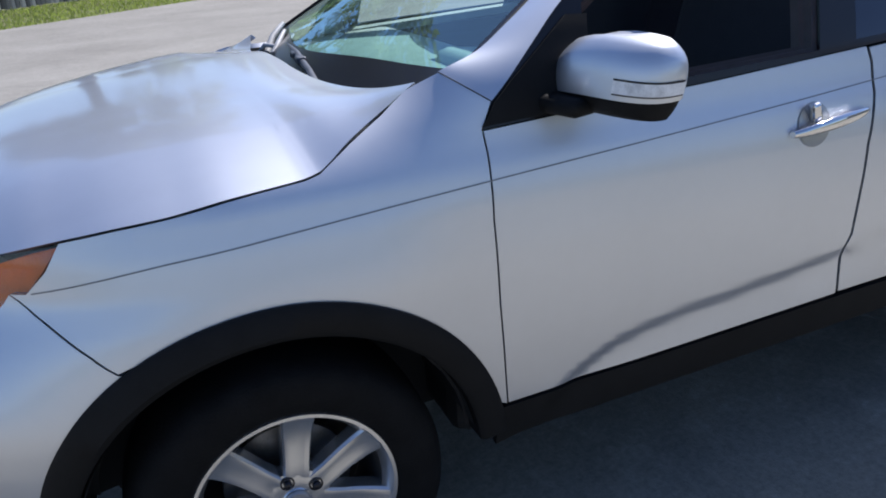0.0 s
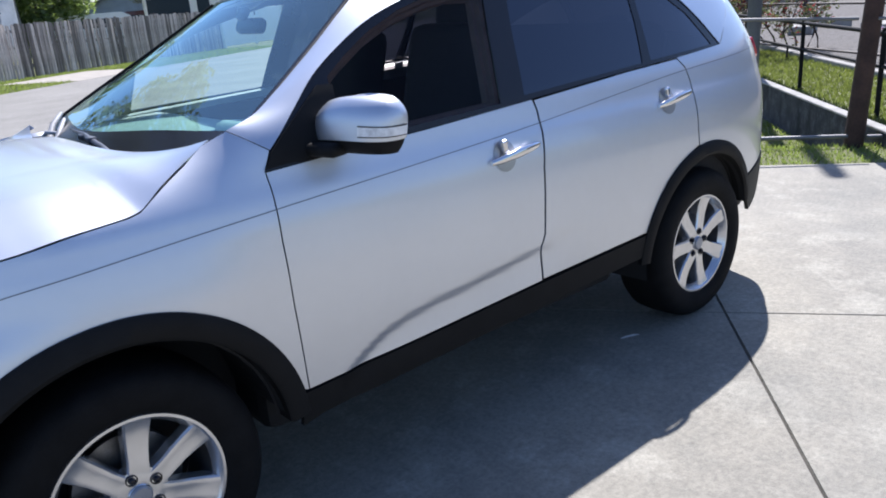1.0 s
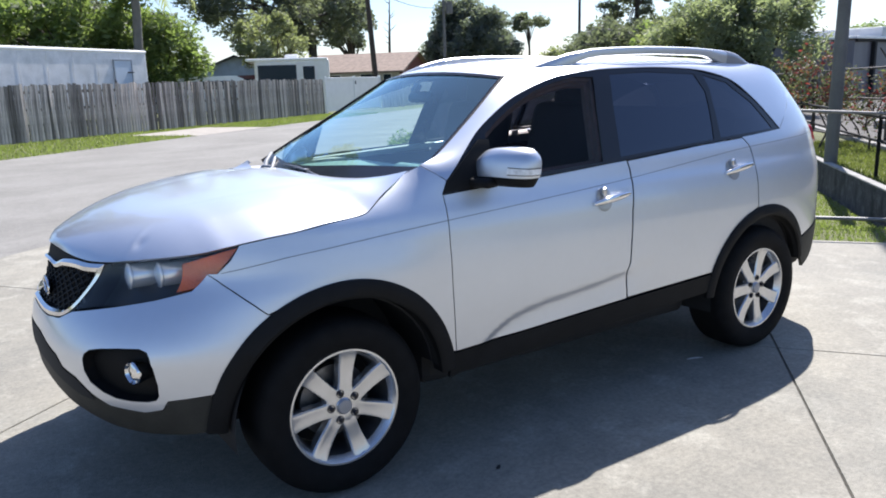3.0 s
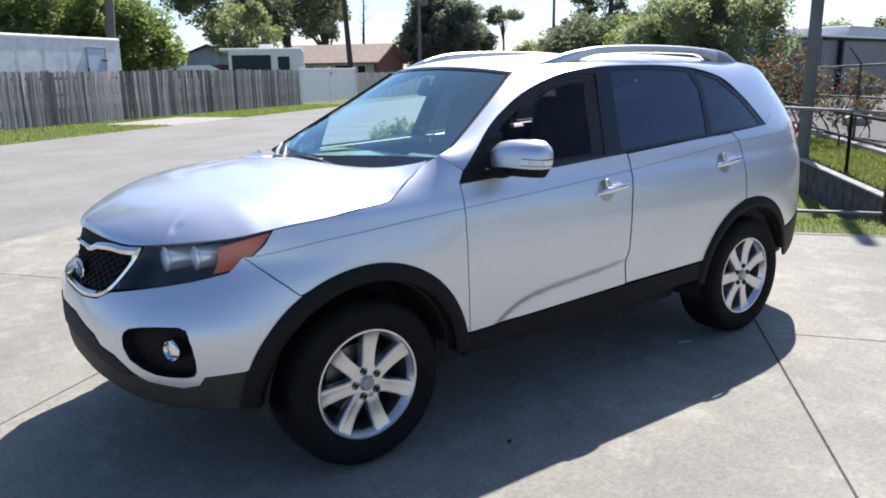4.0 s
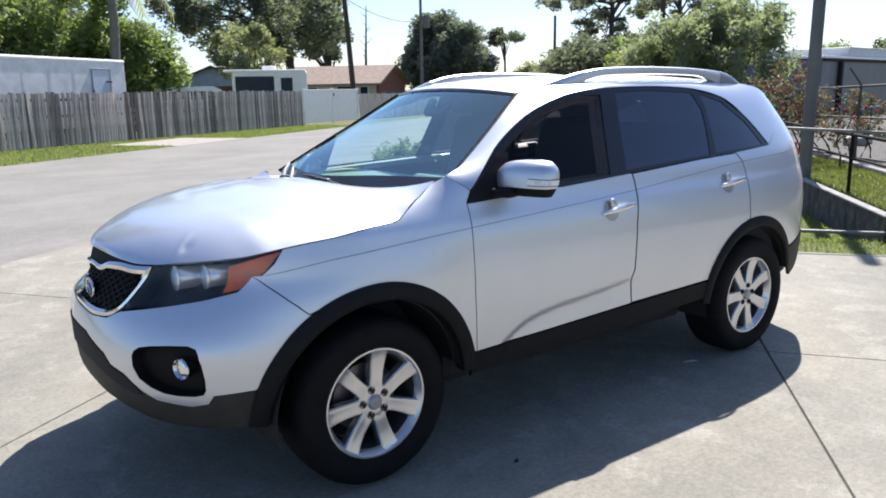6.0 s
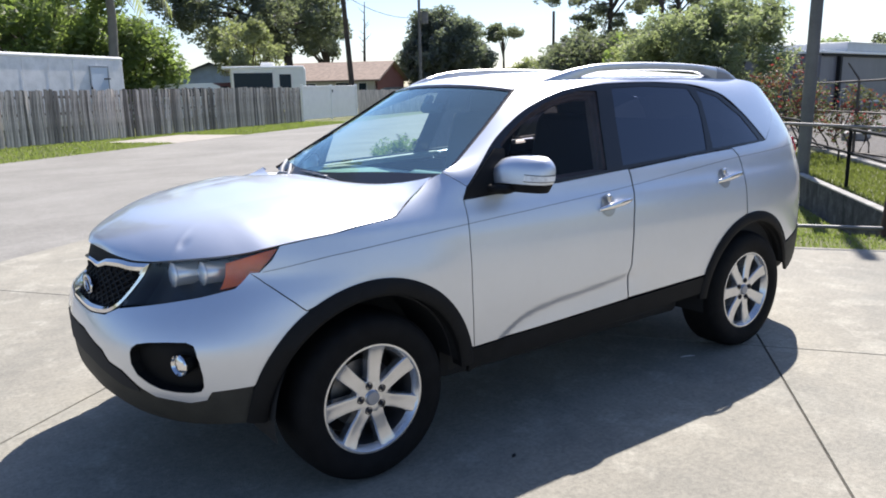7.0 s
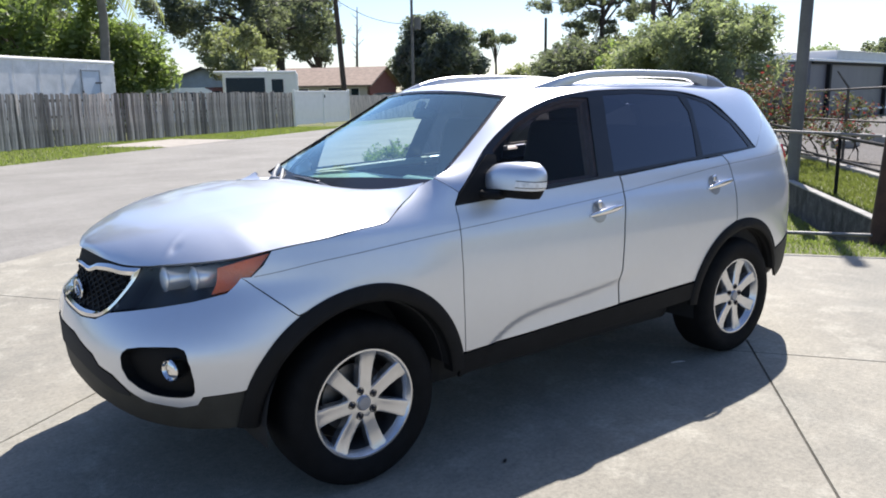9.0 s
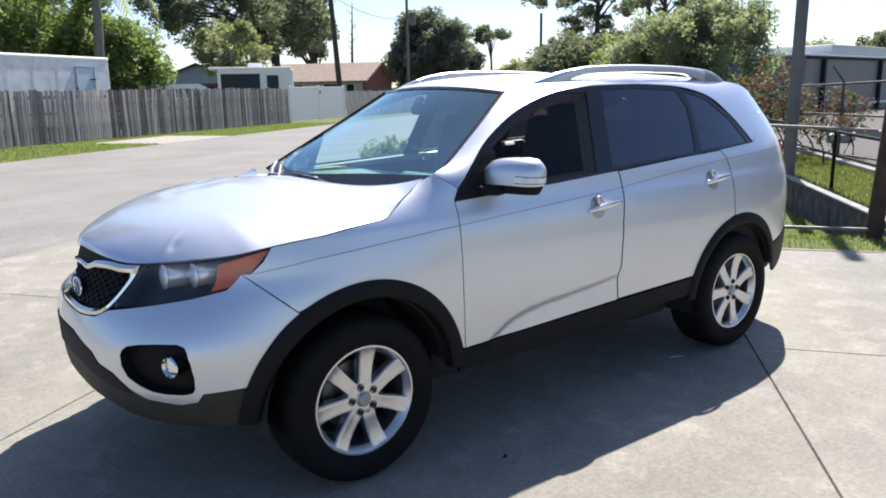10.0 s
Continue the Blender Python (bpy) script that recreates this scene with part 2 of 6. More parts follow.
sheet("ground", steps((-900, -30, 4), (-30, 4.9, 12), (4.9, 8, 14), (8, 15, 28), (15, 30, 10), (30, 900, 6)),
      steps((-900, -30, 4), (-30, -4.6, 10), (-4.6, -3.0, 26), (-3.0, 1.4, 10), (1.4, 4.54, 3), (4.54, 30, 8), (30, 900, 4)), GRASS, label="green mown grass ground with a shallow ditch")

# ---- drive, street ----
drive = thing("driveway", "pale concrete driveway cast in large slabs", "driveway", (0, 0, 0), kind="structure")
bm = bmesh.new()
loft(bm, [[un(u, n, -0.014) for n in (-13, 4.54)] for u in (-12, 4.88)])
part("joint_filler", bm, JOINT, drive)
U_CUTS, N_CUTS = (-12, -8.6, -5.2, -1.8, 1.64, 4.89), (-13, -9.8, -6.15, -2.5, 1.14, 4.55)


def cut(j, u):
    """The long joints; the one beside the car runs a little askew."""
    return -2.45 + .086 * (u - 1.77) if j == 3 else N_CUTS[j]


for i in range(5):
    for j in range(5):
        u0, u1 = U_CUTS[i] + .0025, U_CUTS[i + 1] - .0025
        bm = bmesh.new()
        a = [bm.verts.new(un(u, n, z)) for z, k in ((-.1, 0), (-.012, 0), (0, .004)) for u, n in ((u0 + k, cut(j, u0) + .003 + k), (u1 - k, cut(j, u1) + .003 + k), (u1 - k, cut(j + 1, u1) - .003 - k), (u0 + k, cut(j + 1, u0) - .003 - k))]
        for k in (0, 4):
            for q in range(4):
                bm.faces.new((a[k + q], a[k + (q + 1) % 4], a[k + 4 + (q + 1) % 4], a[k + 4 + q]))
        bm.faces.new(a[8:12])
        part("slab", bm, CONCRETE, drive)
sheet("road", steps((-300, -20, 4), (-20, 60, 16), (60, 300, 4)), steps((4.55, 14.05, 6)), ASPHALT, label="sunlit worn pale grey asphalt street", category="road", level=-0.014)
sheet("bare_strip", [18.7, 20, 21.5, 23.0], [14.06, 15.5, 17.0], SAND, label="bare sandy strip across the verge", category="path", level=-0.012)


def yard_n(u):
    """Where the kerb of the gravel yard runs."""
    return -5.03 + (u - 15) * .107


bm = bmesh.new()
loft(bm, [[un(u, n, .088) for n in (yard_n(u), yard_n(u) - 3, -14, -30)] for u in (6.2, 9, 12, 15, 20, 30, 45)])
tagged(part("gravel_yard", bm, GRAVEL), "pale gravel yard beyond the ditch wall", "yard", "", "structure")


def leafmat(name, c, c2):
    m = mat(name, c, 0.55, 0, 0, 0.3, 1.2, color2=c2)
    b = m.node_tree.nodes["Principled BSDF"]
    b.inputs["Transmission Weight"].default_value = 0.0
    b.inputs["Subsurface Weight"].default_value = 0.0
    t = m.node_tree
    tr, add = t.nodes.new("ShaderNodeBsdfTranslucent"), t.nodes.new("ShaderNodeMixShader")
    tr.inputs[0].default_value = (c[0] * 1.6, c[1] * 1.7, c[2] * .9, 1)
    add.inputs[0].default_value = 0.5
    t.links.new(b.outputs[0], add.inputs[1])
    t.links.new(tr.outputs[0], add.inputs[2])
    t.links.new(add.outputs[0], t.nodes["Material Output"].inputs[0])
    return m


BLADE = leafmat("grass blade", (0.175, 0.215, 0.08), (0.10, 0.125, 0.042))
DRYBLADE = leafmat("dry grass blade", (0.125, 0.145, 0.055), (0.045, 0.048, 0.024))


def tufts(name, us, ns, count, size, material, label):
    """Many small blades in one mesh."""
    rng = random.Random(7)
    bm = bmesh.new()
    for _ in range(count):
        u, n = rng.uniform(*us), rng.uniform(*ns)
        if name == "verge_grass" and 18.7 < u < 23 and n < 17:
            continue
        if name == "drive_end_grass" and u > 6 and n < wall_n(u) + .1:
            continue
        if name == "lot_grass" and (n < yard_n(u) + .05 or n > wall_n(u) - .12):
            continue
        p = un(u, n, height(u, n) - 0.005)
        a, hgt, w = rng.uniform(0, 6.3), size * rng.uniform(.5, 1.3), size * rng.uniform(.12, .25)
        side, lean = Vector((math.cos(a), math.sin(a), 0)) * w, Vector((rng.uniform(-.5, .5), rng.uniform(-.5, .5), 0)) * hgt
        vs = [bm.verts.new(p - side), bm.verts.new(p + side), bm.verts.new(p + lean + Vector((0, 0, hgt)))]
        bm.faces.new(vs)
    return tagged(part(name, bm, material), label, "grass", "", "stuff")


tufts("drive_end_grass", (4.95, 12.0), (-6.5, 1.5), 56000, .045, BLADE, "short green grass beside the concrete drive")
tufts("lot_grass", (6.2, 15), (-5.9, -3.85), 16000, .06, DRYBLADE, "green grass behind the low wall")
tufts("verge_grass", (-4, 34), (14.1, 18.6), 40000, .075, BLADE, "sunlit green grass verge along the fence")

# ---- an unseen house front, added beside the drive to darken the car's reflections ----
STUCCO = mat("pale stucco", (0.56, 0.54, 0.50), 0.9, 0, 0, 0.08, 2, 0.3, 80)
SHINGLE = mat("grey brown shingles", (0.16, 0.14, 0.13), 0.9, 0, 0, 0.2, 4, 0.3, 30)
UTURN = Matrix.Rotation(radians(36.5), 4, "Z")
home = thing("unseen_house", "unseen added house front, pale stucco under a low shingle roof", "house", un(8.6, -9.6), kind="structure")
bm = bmesh.new()
box(bm, un(8.6, -9.7, 1.35), (11.2, .2, 2.75), UTURN)
part("wall", bm, STUCCO, home)
bm = bmesh.new()
prof = [(-8.9, 2.62), (-13.9, 4.3), (-13.9, 4.15), (-9.8, 2.70), (-8.9, 2.48)]
rows = [[un(u, n, z) for n, z in prof] for u in (2.6, 14.6)]
ends = loft(bm, rows, True)
bm.faces.new(ends[0])
bm.faces.new(ends[1][::-1])
bmesh.ops.recalc_face_normals(bm, faces=bm.faces)
part("roof", bm, SHINGLE, home)

# ---- wooden fence across the street ----
F0, FD = Vector((1.67, 24.2, 0)), Vector((.845, .535, 0)).normalized()
FN = Vector((FD.y, -FD.x, 0))
fence = thing("board_fence", "weathered grey wooden board fence with uneven tops", "fence", kind="structure")
FTURN = Matrix.Rotation(math.atan2(FD.y, FD.x), 4, "Z")
rng = random.Random(3)
boards = []
for k in range(7):
    bm = bmesh.new()
    w, hgt = rng.uniform(.12, .142), 1.80 + rng.uniform(-.035, .03)
    top = [(-w / 2, hgt - rng.uniform(0, .03)), (-w / 2 + .02, hgt), (w / 2 - .02, hgt - rng.uniform(0, .02)), (w / 2, hgt - .03)]
    front = [(-w / 2, 0)] + top + [(w / 2, 0)]
    a = [bm.verts.new((x, -.009, z)) for x, z in front]
    b = [bm.verts.new((x, .009, z)) for x, z in front]
    bm.faces.new(a)
    bm.faces.new(b[::-1])
    for q in range(6):
        bm.faces.new((a[q], b[q], b[(q + 1) % 6], a[(q + 1) % 6]))
    me = bpy.data.meshes.new("board")
    bm.to_mesh(me)
    bm.free()
    me.materials.append(BOARD)
    boards.append(me)
s = -15.0
while s < 18.0:
    ob = new("board", rng.choice(boards))
    ob.parent = fence
    p = F0 + FD * s + FN * rng.uniform(-.02, .02)
    ob.matrix_basis = Matrix.Translation((p.x, p.y, rng.uniform(-.015, .015))) @ FTURN @ Matrix.Rotation(radians(rng.gauss(0, 1.1)), 4, "Y") @ Matrix.Rotation(radians(rng.gauss(0, 4)), 4, "Z")
    s += .132 + rng.choice((0, 0, 0, .005, .010))
bm = bmesh.new()
for z in (.4, 1.0, 1.55):
    box(bm, F0 + FD * 1.5 - FN * .05 + Vector((0, 0, z)), (33, .04, .09), FTURN)
part("rail", bm, BOARD, fence)
s = -15.0
while s < 18.2:
    bm = bmesh.new()
    box(bm, F0 + FD * s - FN * .10 + Vector((0, 0, .9)), (.1, .1, 1.8), FTURN, .006)
    part("post", bm, BOARD, fence)
    s += 2.4
far_fence = thing("far_board_fence", "weathered grey wooden board fence beyond the white gate", "fence", kind="structure")
bm = bmesh.new()
s = 24.6
while s < 46:
    box(bm, F0 + FD * s + Vector((0, 0, .78 + rng.uniform(-.03, .03))), (.136, .02, 1.58), FTURN)
    s += .15
tagged(part("boards", bm, BOARD, far_fence), kind="stuff")

gate = thing("white_gate", "white vinyl panel gate between the fence runs", "gate", F0 + FD * 18.3, kind="structure")
for a, b in ((18.25, 21.2), (21.3, 24.2)):
    bm = bmesh.new()
    box(bm, F0 + FD * (a + b) / 2 + Vector((0, 0, .95)), (b - a, .04, 1.72), FTURN, .008)
    leaf = part("gate_panel", bm, VINYL, gate)
    for z in (.14, 1.78):
        bm = bmesh.new()
        box(bm, F0 + FD * (a + b) / 2 + FN * .02 + Vector((0, 0, z)), (b - a, .07, .13), FTURN, .01)
        part("gate_rail", bm, VINYL, leaf)
for a in (18.18, 21.25, 24.28):
    bm = bmesh.new()
    box(bm, F0 + FD * a + Vector((0, 0, .96)), (.13, .13, 1.92), FTURN, .01)
    part("gate_post", bm, VINYL, gate)
bm = bmesh.new()
box(bm, F0 + FD * 21.3 + FN * .08 + Vector((0, 0, 1.55)), (.07, .05, .16), FTURN, .01)
part("latch", bm, DARK, gate)


# ---- behind the fence ----
EYE0 = Vector((-1.53, -3.475, 0))


def polar(d, az, z=0.0):
    """A place d metres from where the camera comes to rest, at a compass angle from +x."""
    return EYE0 + Vector((d * math.cos(radians(az)), d * math.sin(radians(az)), z))


TRAILER = mat("pale trailer siding", (0.84, 0.84, 0.83), 0.5, 0, 0, 0.08, 2.5, color2=(0.60, 0.61, 0.60))
TRAILERDOOR = mat("pale blue trailer door", (0.58, 0.66, 0.74), 0.5, 0, 0, 0.06, 2)
DOOREDGE = mat("grey door edge", (0.33, 0.36, 0.40), 0.5)
T0, TD = Vector((7.09, 29.8, 0)), Vector((-4.78, -3.7, 0)).normalized()
TN = Vector((-TD.y, TD.x, 0))
TTURN = Matrix.Rotation(math.atan2(TD.y, TD.x), 4, "Z")
trailer = thing("box_trailer", "long white box trailer parked behind the fence", "trailer", T0)
tc = T0 + TD * 4.6 - TN * 1.2
if (tc - EYE0).length < (T0 + TD * 4.6 - EYE0).length:
    TN = -TN
    tc = T0 + TD * 4.6 - TN * 1.2
bm = bmesh.new()
box(bm, tc + Vector((0, 0, 1.72)), (9.2, 2.4, 2.45), TTURN, .04)
part("body", bm, TRAILER, trailer)
bm = bmesh.new()
box(bm, tc + Vector((0, 0, 2.99)), (9.26, 2.46, .14), TTURN, .06)
part("roof", bm, VINYL, trailer)
for k in range(7):
    bm = bmesh.new()
    box(bm, T0 + TD * (1.6 + k * 1.2) + TN * .012 + Vector((0, 0, 1.8)), (.02, .008, 2.2), TTURN)
    part("seam", bm, TRAILER, trailer)
bm = bmesh.new()
box(bm, T0 + TD * 1.45 + TN * .015 + Vector((0, 0, 1.66)), (.95, .04, 1.95), TTURN, .01)
tdoor = part("door", bm, TRAILERDOOR, trailer, "pale blue trailer side door")
for dx, dz, w, h in ((-.5, 0, .045, 2.0), (.5, 0, .045, 2.0), (0, 1.0, 1.04, .05)):
    bm = bmesh.new()
    box(bm, T0 + TD * (1.45 + dx) + TN * .03 + Vector((0, 0, 1.66 + dz)), (w, .04, h), TTURN)
    part("door_frame", bm, DOOREDGE, tdoor, "grey door edge")
bm = bmesh.new()
box(bm, T0 + TD * 1.95 + TN * .05 + Vector((0, 0, 1.75)), (.05, .05, .3), TTURN, .01)
part("handle", bm, DARK, tdoor)
for z in (.95, 2.2):
    bm = bmesh.new()
    box(bm, T0 + TD * 1.05 + TN * .05 + Vector((0, 0, z)), (.35, .03, .05), TTURN, .008)
    part("hinge", bm, DARK, tdoor)
for k in (4.2, 5.2):
    bm = bmesh.new()
    lathe_y(bm, [(.02, -.12), (.36, -.12), (.38, -.1), (.38, .1), (.36, .12), (.02, .12)], 20)
    bmesh.ops.transform(bm, matrix=Matrix.Translation(T0 + TD * k - TN * .2 + Vector((0, 0, .38))) @ TTURN, verts=bm.verts)
    part("wheel", bm, RUBBER, trailer)

CREAM = mat("cream motorhome panel", (0.87, 0.86, 0.82), 0.45, 0, 0, 0.06, 2)
WINDARK = mat("dark window pane", (0.02, 0.035, 0.05), 0.25, 0, 0, 0.1, spec=0.2)
rv = thing("motorhome", "cream motorhome with a wide dark windscreen", "motorhome", polar(52, 65.9))
RT = Matrix.Rotation(radians(-24), 4, "Z")
rc = polar(52, 65.9)
bm = bmesh.new()
box(bm, rc + Vector((0, 0, 1.75)), (4.5, 6.0, 2.5), RT, .12)
part("body", bm, CREAM, rv)
bm = bmesh.new()
box(bm, rc + RT @ Vector((-.3, 0, 0)) + Vector((0, 0, 3.02)), (4.9, 6.1, .16), RT, .06)
part("awning_roof", bm, VINYL, rv)
bm = bmesh.new()
box(bm, rc + Vector((0, 0, 3.25)), (.9, .9, .3), RT, .1)
part("roof_vent", bm, VINYL, rv)
bm = bmesh.new()
box(bm, rc + RT @ Vector((-.9, -3.0, 2.2)), (2.3, .06, 1.0), RT, .02)
part("windscreen", bm, WINDARK, rv)
bm = bmesh.new()
box(bm, rc + RT @ Vector((1.0, -3.0, 2.2)), (.7, .06, .8), RT, .02)
part("window", bm, WINDARK, rv)


def house(name, label, c, turn, size, eave, ridge, wall, roof, windows, gable):
    """A gabled house, ridge along its own x, with a front on its own -y side."""
    h = thing(name, label, "house", c)
    M = Matrix.Translation(c) @ Matrix.Rotation(radians(turn), 4, "Z")
    L, D = size
    bm = bmesh.new()
    box(bm, (0, 0, eave / 2), (L, D, eave))
    bmesh.ops.transform(bm, matrix=M, verts=bm.verts)
    part("wall", bm, wall, h)
    for s in (-1, 1):
        bm = bmesh.new()
        x0 = s * (L / 2 + .02)
        vs = [bm.verts.new(v) for v in ((x0, -D / 2, 0), (x0, D / 2, 0), (x0, D / 2, eave), (x0, 0, ridge - .12), (x0, -D / 2, eave))]
        x1 = s * (L / 2 - .2)
        vt = [bm.verts.new(v) for v in ((x1, -D / 2, 0), (x1, D / 2, 0), (x1, D / 2, eave), (x1, 0, ridge - .12), (x1, -D / 2, eave))]
        bm.faces.new(vs)
        bm.faces.new(vt[::-1])
        for q in range(5):
            bm.faces.new((vs[q], vs[(q + 1) % 5], vt[(q + 1) % 5], vt[q]))
        bmesh.ops.transform(bm, matrix=M, verts=bm.verts)
        part("gable", bm, gable, h)
        bm = bmesh.new()
        o = .5
        sl = (ridge - eave) / (D / 2)
        rows = [[(x, s * y, ridge - sl * abs(y) + dz) for x in (-L / 2 - .4, L / 2 + .4)] for y, dz in ((0, 0), (D / 2 + o, 0), (D / 2 + o, -.16), (0, -.16))]
        loft(bm, rows + rows[:1])
        bmesh.ops.transform(bm, matrix=M, verts=bm.verts)
        part("roof", bm, roof, h)
    for x, z, w, hh in windows:
        bm = bmesh.new()
        box(bm, (x, -D / 2 - .02, z), (w + .14, .06, hh + .14), None, .01)
        bmesh.ops.transform(bm, matrix=M, verts=bm.verts)
        wn = part("window", bm, VINYL, h)
        bm = bmesh.new()
        box(bm, (x, -D / 2 - .05, z), (w, .03, hh))
        bmesh.ops.transform(bm, matrix=M, verts=bm.verts)
        part("pane", bm, WINDARK, wn)
    return h


ROOFBROWN = mat("brown shingle roof", (0.335, 0.255, 0.205), 0.9, 0, 0, 0.2, 3, 0.3, 20)
WALLBEIGE = mat("beige house wall", (0.60, 0.56, 0.51), 0.85, 0, 0, 0.06, 2)
GABLERED = mat("red brown gable siding", (0.22, 0.075, 0.06), 0.8, 0, 0, 0.2, 4, stretch=(1, 1, 8))
WALLBLUE = mat("blue grey house wall", (0.56, 0.64, 0.70), 0.8, 0, 0, 0.1, 2)
ROOFGREY = mat("grey shingle roof", (0.27, 0.30, 0.33), 0.9, 0, 0, 0.2, 3)
house("brown_roof_house", "low beige house with a brown shingle roof and red gable", polar(75, 60.6), -52, (9.5, 7.5), 2.65, 4.15, WALLBEIGE, ROOFBROWN, [(-1.8, 1.6, 1.3, 1.1), (1.6, 1.6, 1.5, 1.2), (3.4, 1.6, .7, 1.1)], GABLERED)
house("blue_house", "blue grey house with a low gable, half hidden by trees", polar(66, 69.6), 66, (9, 7), 2.4, 3.8, WALLBLUE, ROOFGREY, [(-2, 1.5, 1.2, 1.1)], WALLBLUE)


def parked(name, label, category, c, turn, body, top):
    """A parked vehicle of which the roof and side windows show over the fence."""
    ob = thing(name, label, category, c)
    R3, R4, k = Matrix.Rotation(radians(turn), 3, "Z"), Matrix.Rotation(radians(turn), 4, "Z"), top / 2.09
    prof = [(-2.4, .3), (-2.4, 1.15 * k), (-1.6, 1.35 * k), (-1.0, 1.96 * k), (-.7, 2.06 * k), (1.9, 2.09 * k), (2.3, 1.9 * k), (2.4, .3)]
    bm = bmesh.new()
    vs = loft(bm, [[c + R3 @ Vector((x, y * (1 - .10 * max(0, z - 1)), z)) for x, z in prof] for y in (-.9, -.85, .85, .9)])
    bm.faces.new(vs[0])
    bm.faces.new(vs[-1])
    bmesh.ops.recalc_face_normals(bm, faces=bm.faces)
    part("body", bm, body, ob, smooth=30)
    for x in (-.2, 1.0):
        bm = bmesh.new()
        box(bm, c + R3 @ Vector((x, -.84, 1.62 * k)), (1.0, .06, .42 * k), R4, .02)
        part("window", bm, WINDARK, ob)
    for x in (-1.5, 1.5):
        bm = bmesh.new()
        lathe_y(bm, [(.02, -.1), (.30, -.1), (.33, -.08), (.33, .08), (.30, .1), (.02, .1)], 20)
        bmesh.ops.transform(bm, matrix=Matrix.Translation(c + R3 @ Vector((x, -.82, .30))) @ R4, verts=bm.verts)
        part("wheel", bm, RUBBER, ob)
    return ob


REDPAINT = mat("dull dark red paint", (0.16, 0.03, 0.03), 0.35, 0, 0.5)
DARKPAINT = mat("dark grey car paint", (0.03, 0.032, 0.036), 0.3, 0.2, 0.6)
parked("parked_van", "white van roof showing over the fence", "van", polar(44, 72.3), -18, VINYL, 2.09)
parked("parked_truck", "dull dark red truck cab showing over the fence", "truck", polar(56, 69.0), -18, REDPAINT, 2.25)
parked("parked_car", "dark grey car parked beside the brown roof house", "car", polar(66, 57.0), -30, DARKPAINT, 1.75)

# ---- poles and wires ----


def pole(name, label, d, az, hgt, r0, r1, material, lean=(0, 0), arm=None, pot=False):
    p = polar(d, az)
    ob = thing(name, label, "utility pole", p, "street poles")
    bm = bmesh.new()
    tube(bm, [p + Vector((lean[0] * k, lean[1] * k, hgt * k)) for k in (0, .25, .5, .75, 1)], [r0 + (r1 - r0) * k for k in (0, .25, .5, .75, 1)], 12)
    part("shaft", bm, material, ob, smooth=50)
    if arm:
        bm = bmesh.new()
        box(bm, p + Vector((0, 0, hgt - .4)), (2.2, .1, .12), Matrix.Rotation(radians(arm), 4, "Z"))
        part("cross_arm", bm, POLEWOOD, ob)
    if pot:
        bm = bmesh.new()
        tube(bm, [p + Vector((.35, -.25, hgt * .62)), p + Vector((.35, -.25, hgt * .62 + .9))], .26, 14)
        part("transformer", bm, POLECON, ob, "grey can transformer")
    return ob


pole("utility_pole", "dark wooden utility pole beyond the gate", 50, 59.87, 11, .19, .12, POLEWOOD, (-.59, .34))
pole("utility_pole", "grey utility pole with a can transformer", 62, 55.0, 10.5, .13, .10, POLECON, arm=30, pot=True)
pole("utility_pole", "thin dark wooden pole among the trees", 62, 45.4, 7.2, .13, .1, POLEWOOD)
pole("utility_pole", "dark wooden pole among the trees", 42, 38.0, 10, .15, .11, POLEWOOD)
pole("utility_pole", "grey concrete utility pole standing behind the low wall", 14.2, 28.32, 8, .102, .084, POLECON, (.04, -.06))
for z0, z1 in ((9.8, 9.9), (9.2, 9.3), (7.4, 7.0)):
    bm = bmesh.new()
    a, b, c = polar(50, 60.4, z0), polar(62, 55.0, z1), polar(40, 78, z0 + .3)
    tube(bm, [a + (b - a) * k / 10 - Vector((0, 0, .5 * (1 - (k / 5 - 1) ** 2))) for k in range(11)], .02, 5)
    tube(bm, [a + (c - a) * k / 10 - Vector((0, 0, .7 * (1 - (k / 5 - 1) ** 2))) for k in range(11)], .02, 5)
    tagged(part("overhead_wire", bm, DARK), "thin black overhead wire sagging between poles", "wire")

# ---- trees ----


LEAF_BRIGHT = leafmat("bright green leaves", (0.17, 0.22, 0.095), (0.07, 0.10, 0.05))
LEAF_DARK = leafmat("dark green leaves", (0.14, 0.158, 0.135), (0.08, 0.092, 0.085))
LEAF_OLIVE = leafmat("olive green leaves", (0.225, 0.245, 0.16), (0.095, 0.108, 0.075))
# distance haze is put into this leaf colour as added blue
LEAF_HAZE = leafmat("green leaves tinted with distance haze", (0.15, 0.172, 0.172), (0.095, 0.11, 0.115))
LEAF_GREY = leafmat("grey green leaves", (0.235, 0.265, 0.205), (0.115, 0.13, 0.10))
CROTON = leafmat("croton leaves", (0.10, 0.12, 0.055), (0.05, 0.06, 0.03))
ct = CROTON.node_tree
isle, hues = ct.nodes.new("ShaderNodeNewGeometry"), ct.nodes.new("ShaderNodeValToRGB")
hues.color_ramp.interpolation = "CONSTANT"
for k, c in ((.0, (.09, .11, .055, 1)), (.45, (.16, .18, .06, 1)), (.66, (.20, .12, .045, 1)), (.76, (.26, .045, .04, 1)), (.92, (.13, .035, .04, 1))):
    (hues.color_ramp.elements[0] if k == 0 else hues.color_ramp.elements.new(k)).color = c
ct.links.new(isle.outputs["Random Per Island"], hues.inputs[0])
for n in ct.nodes:
    if n.type == "BSDF_PRINCIPLED":
        ct.links.new(hues.outputs[0], n.inputs["Base Color"])
    if n.type == "BSDF_TRANSLUCENT":
        ct.links.new(hues.outputs[0], n.inputs[0])


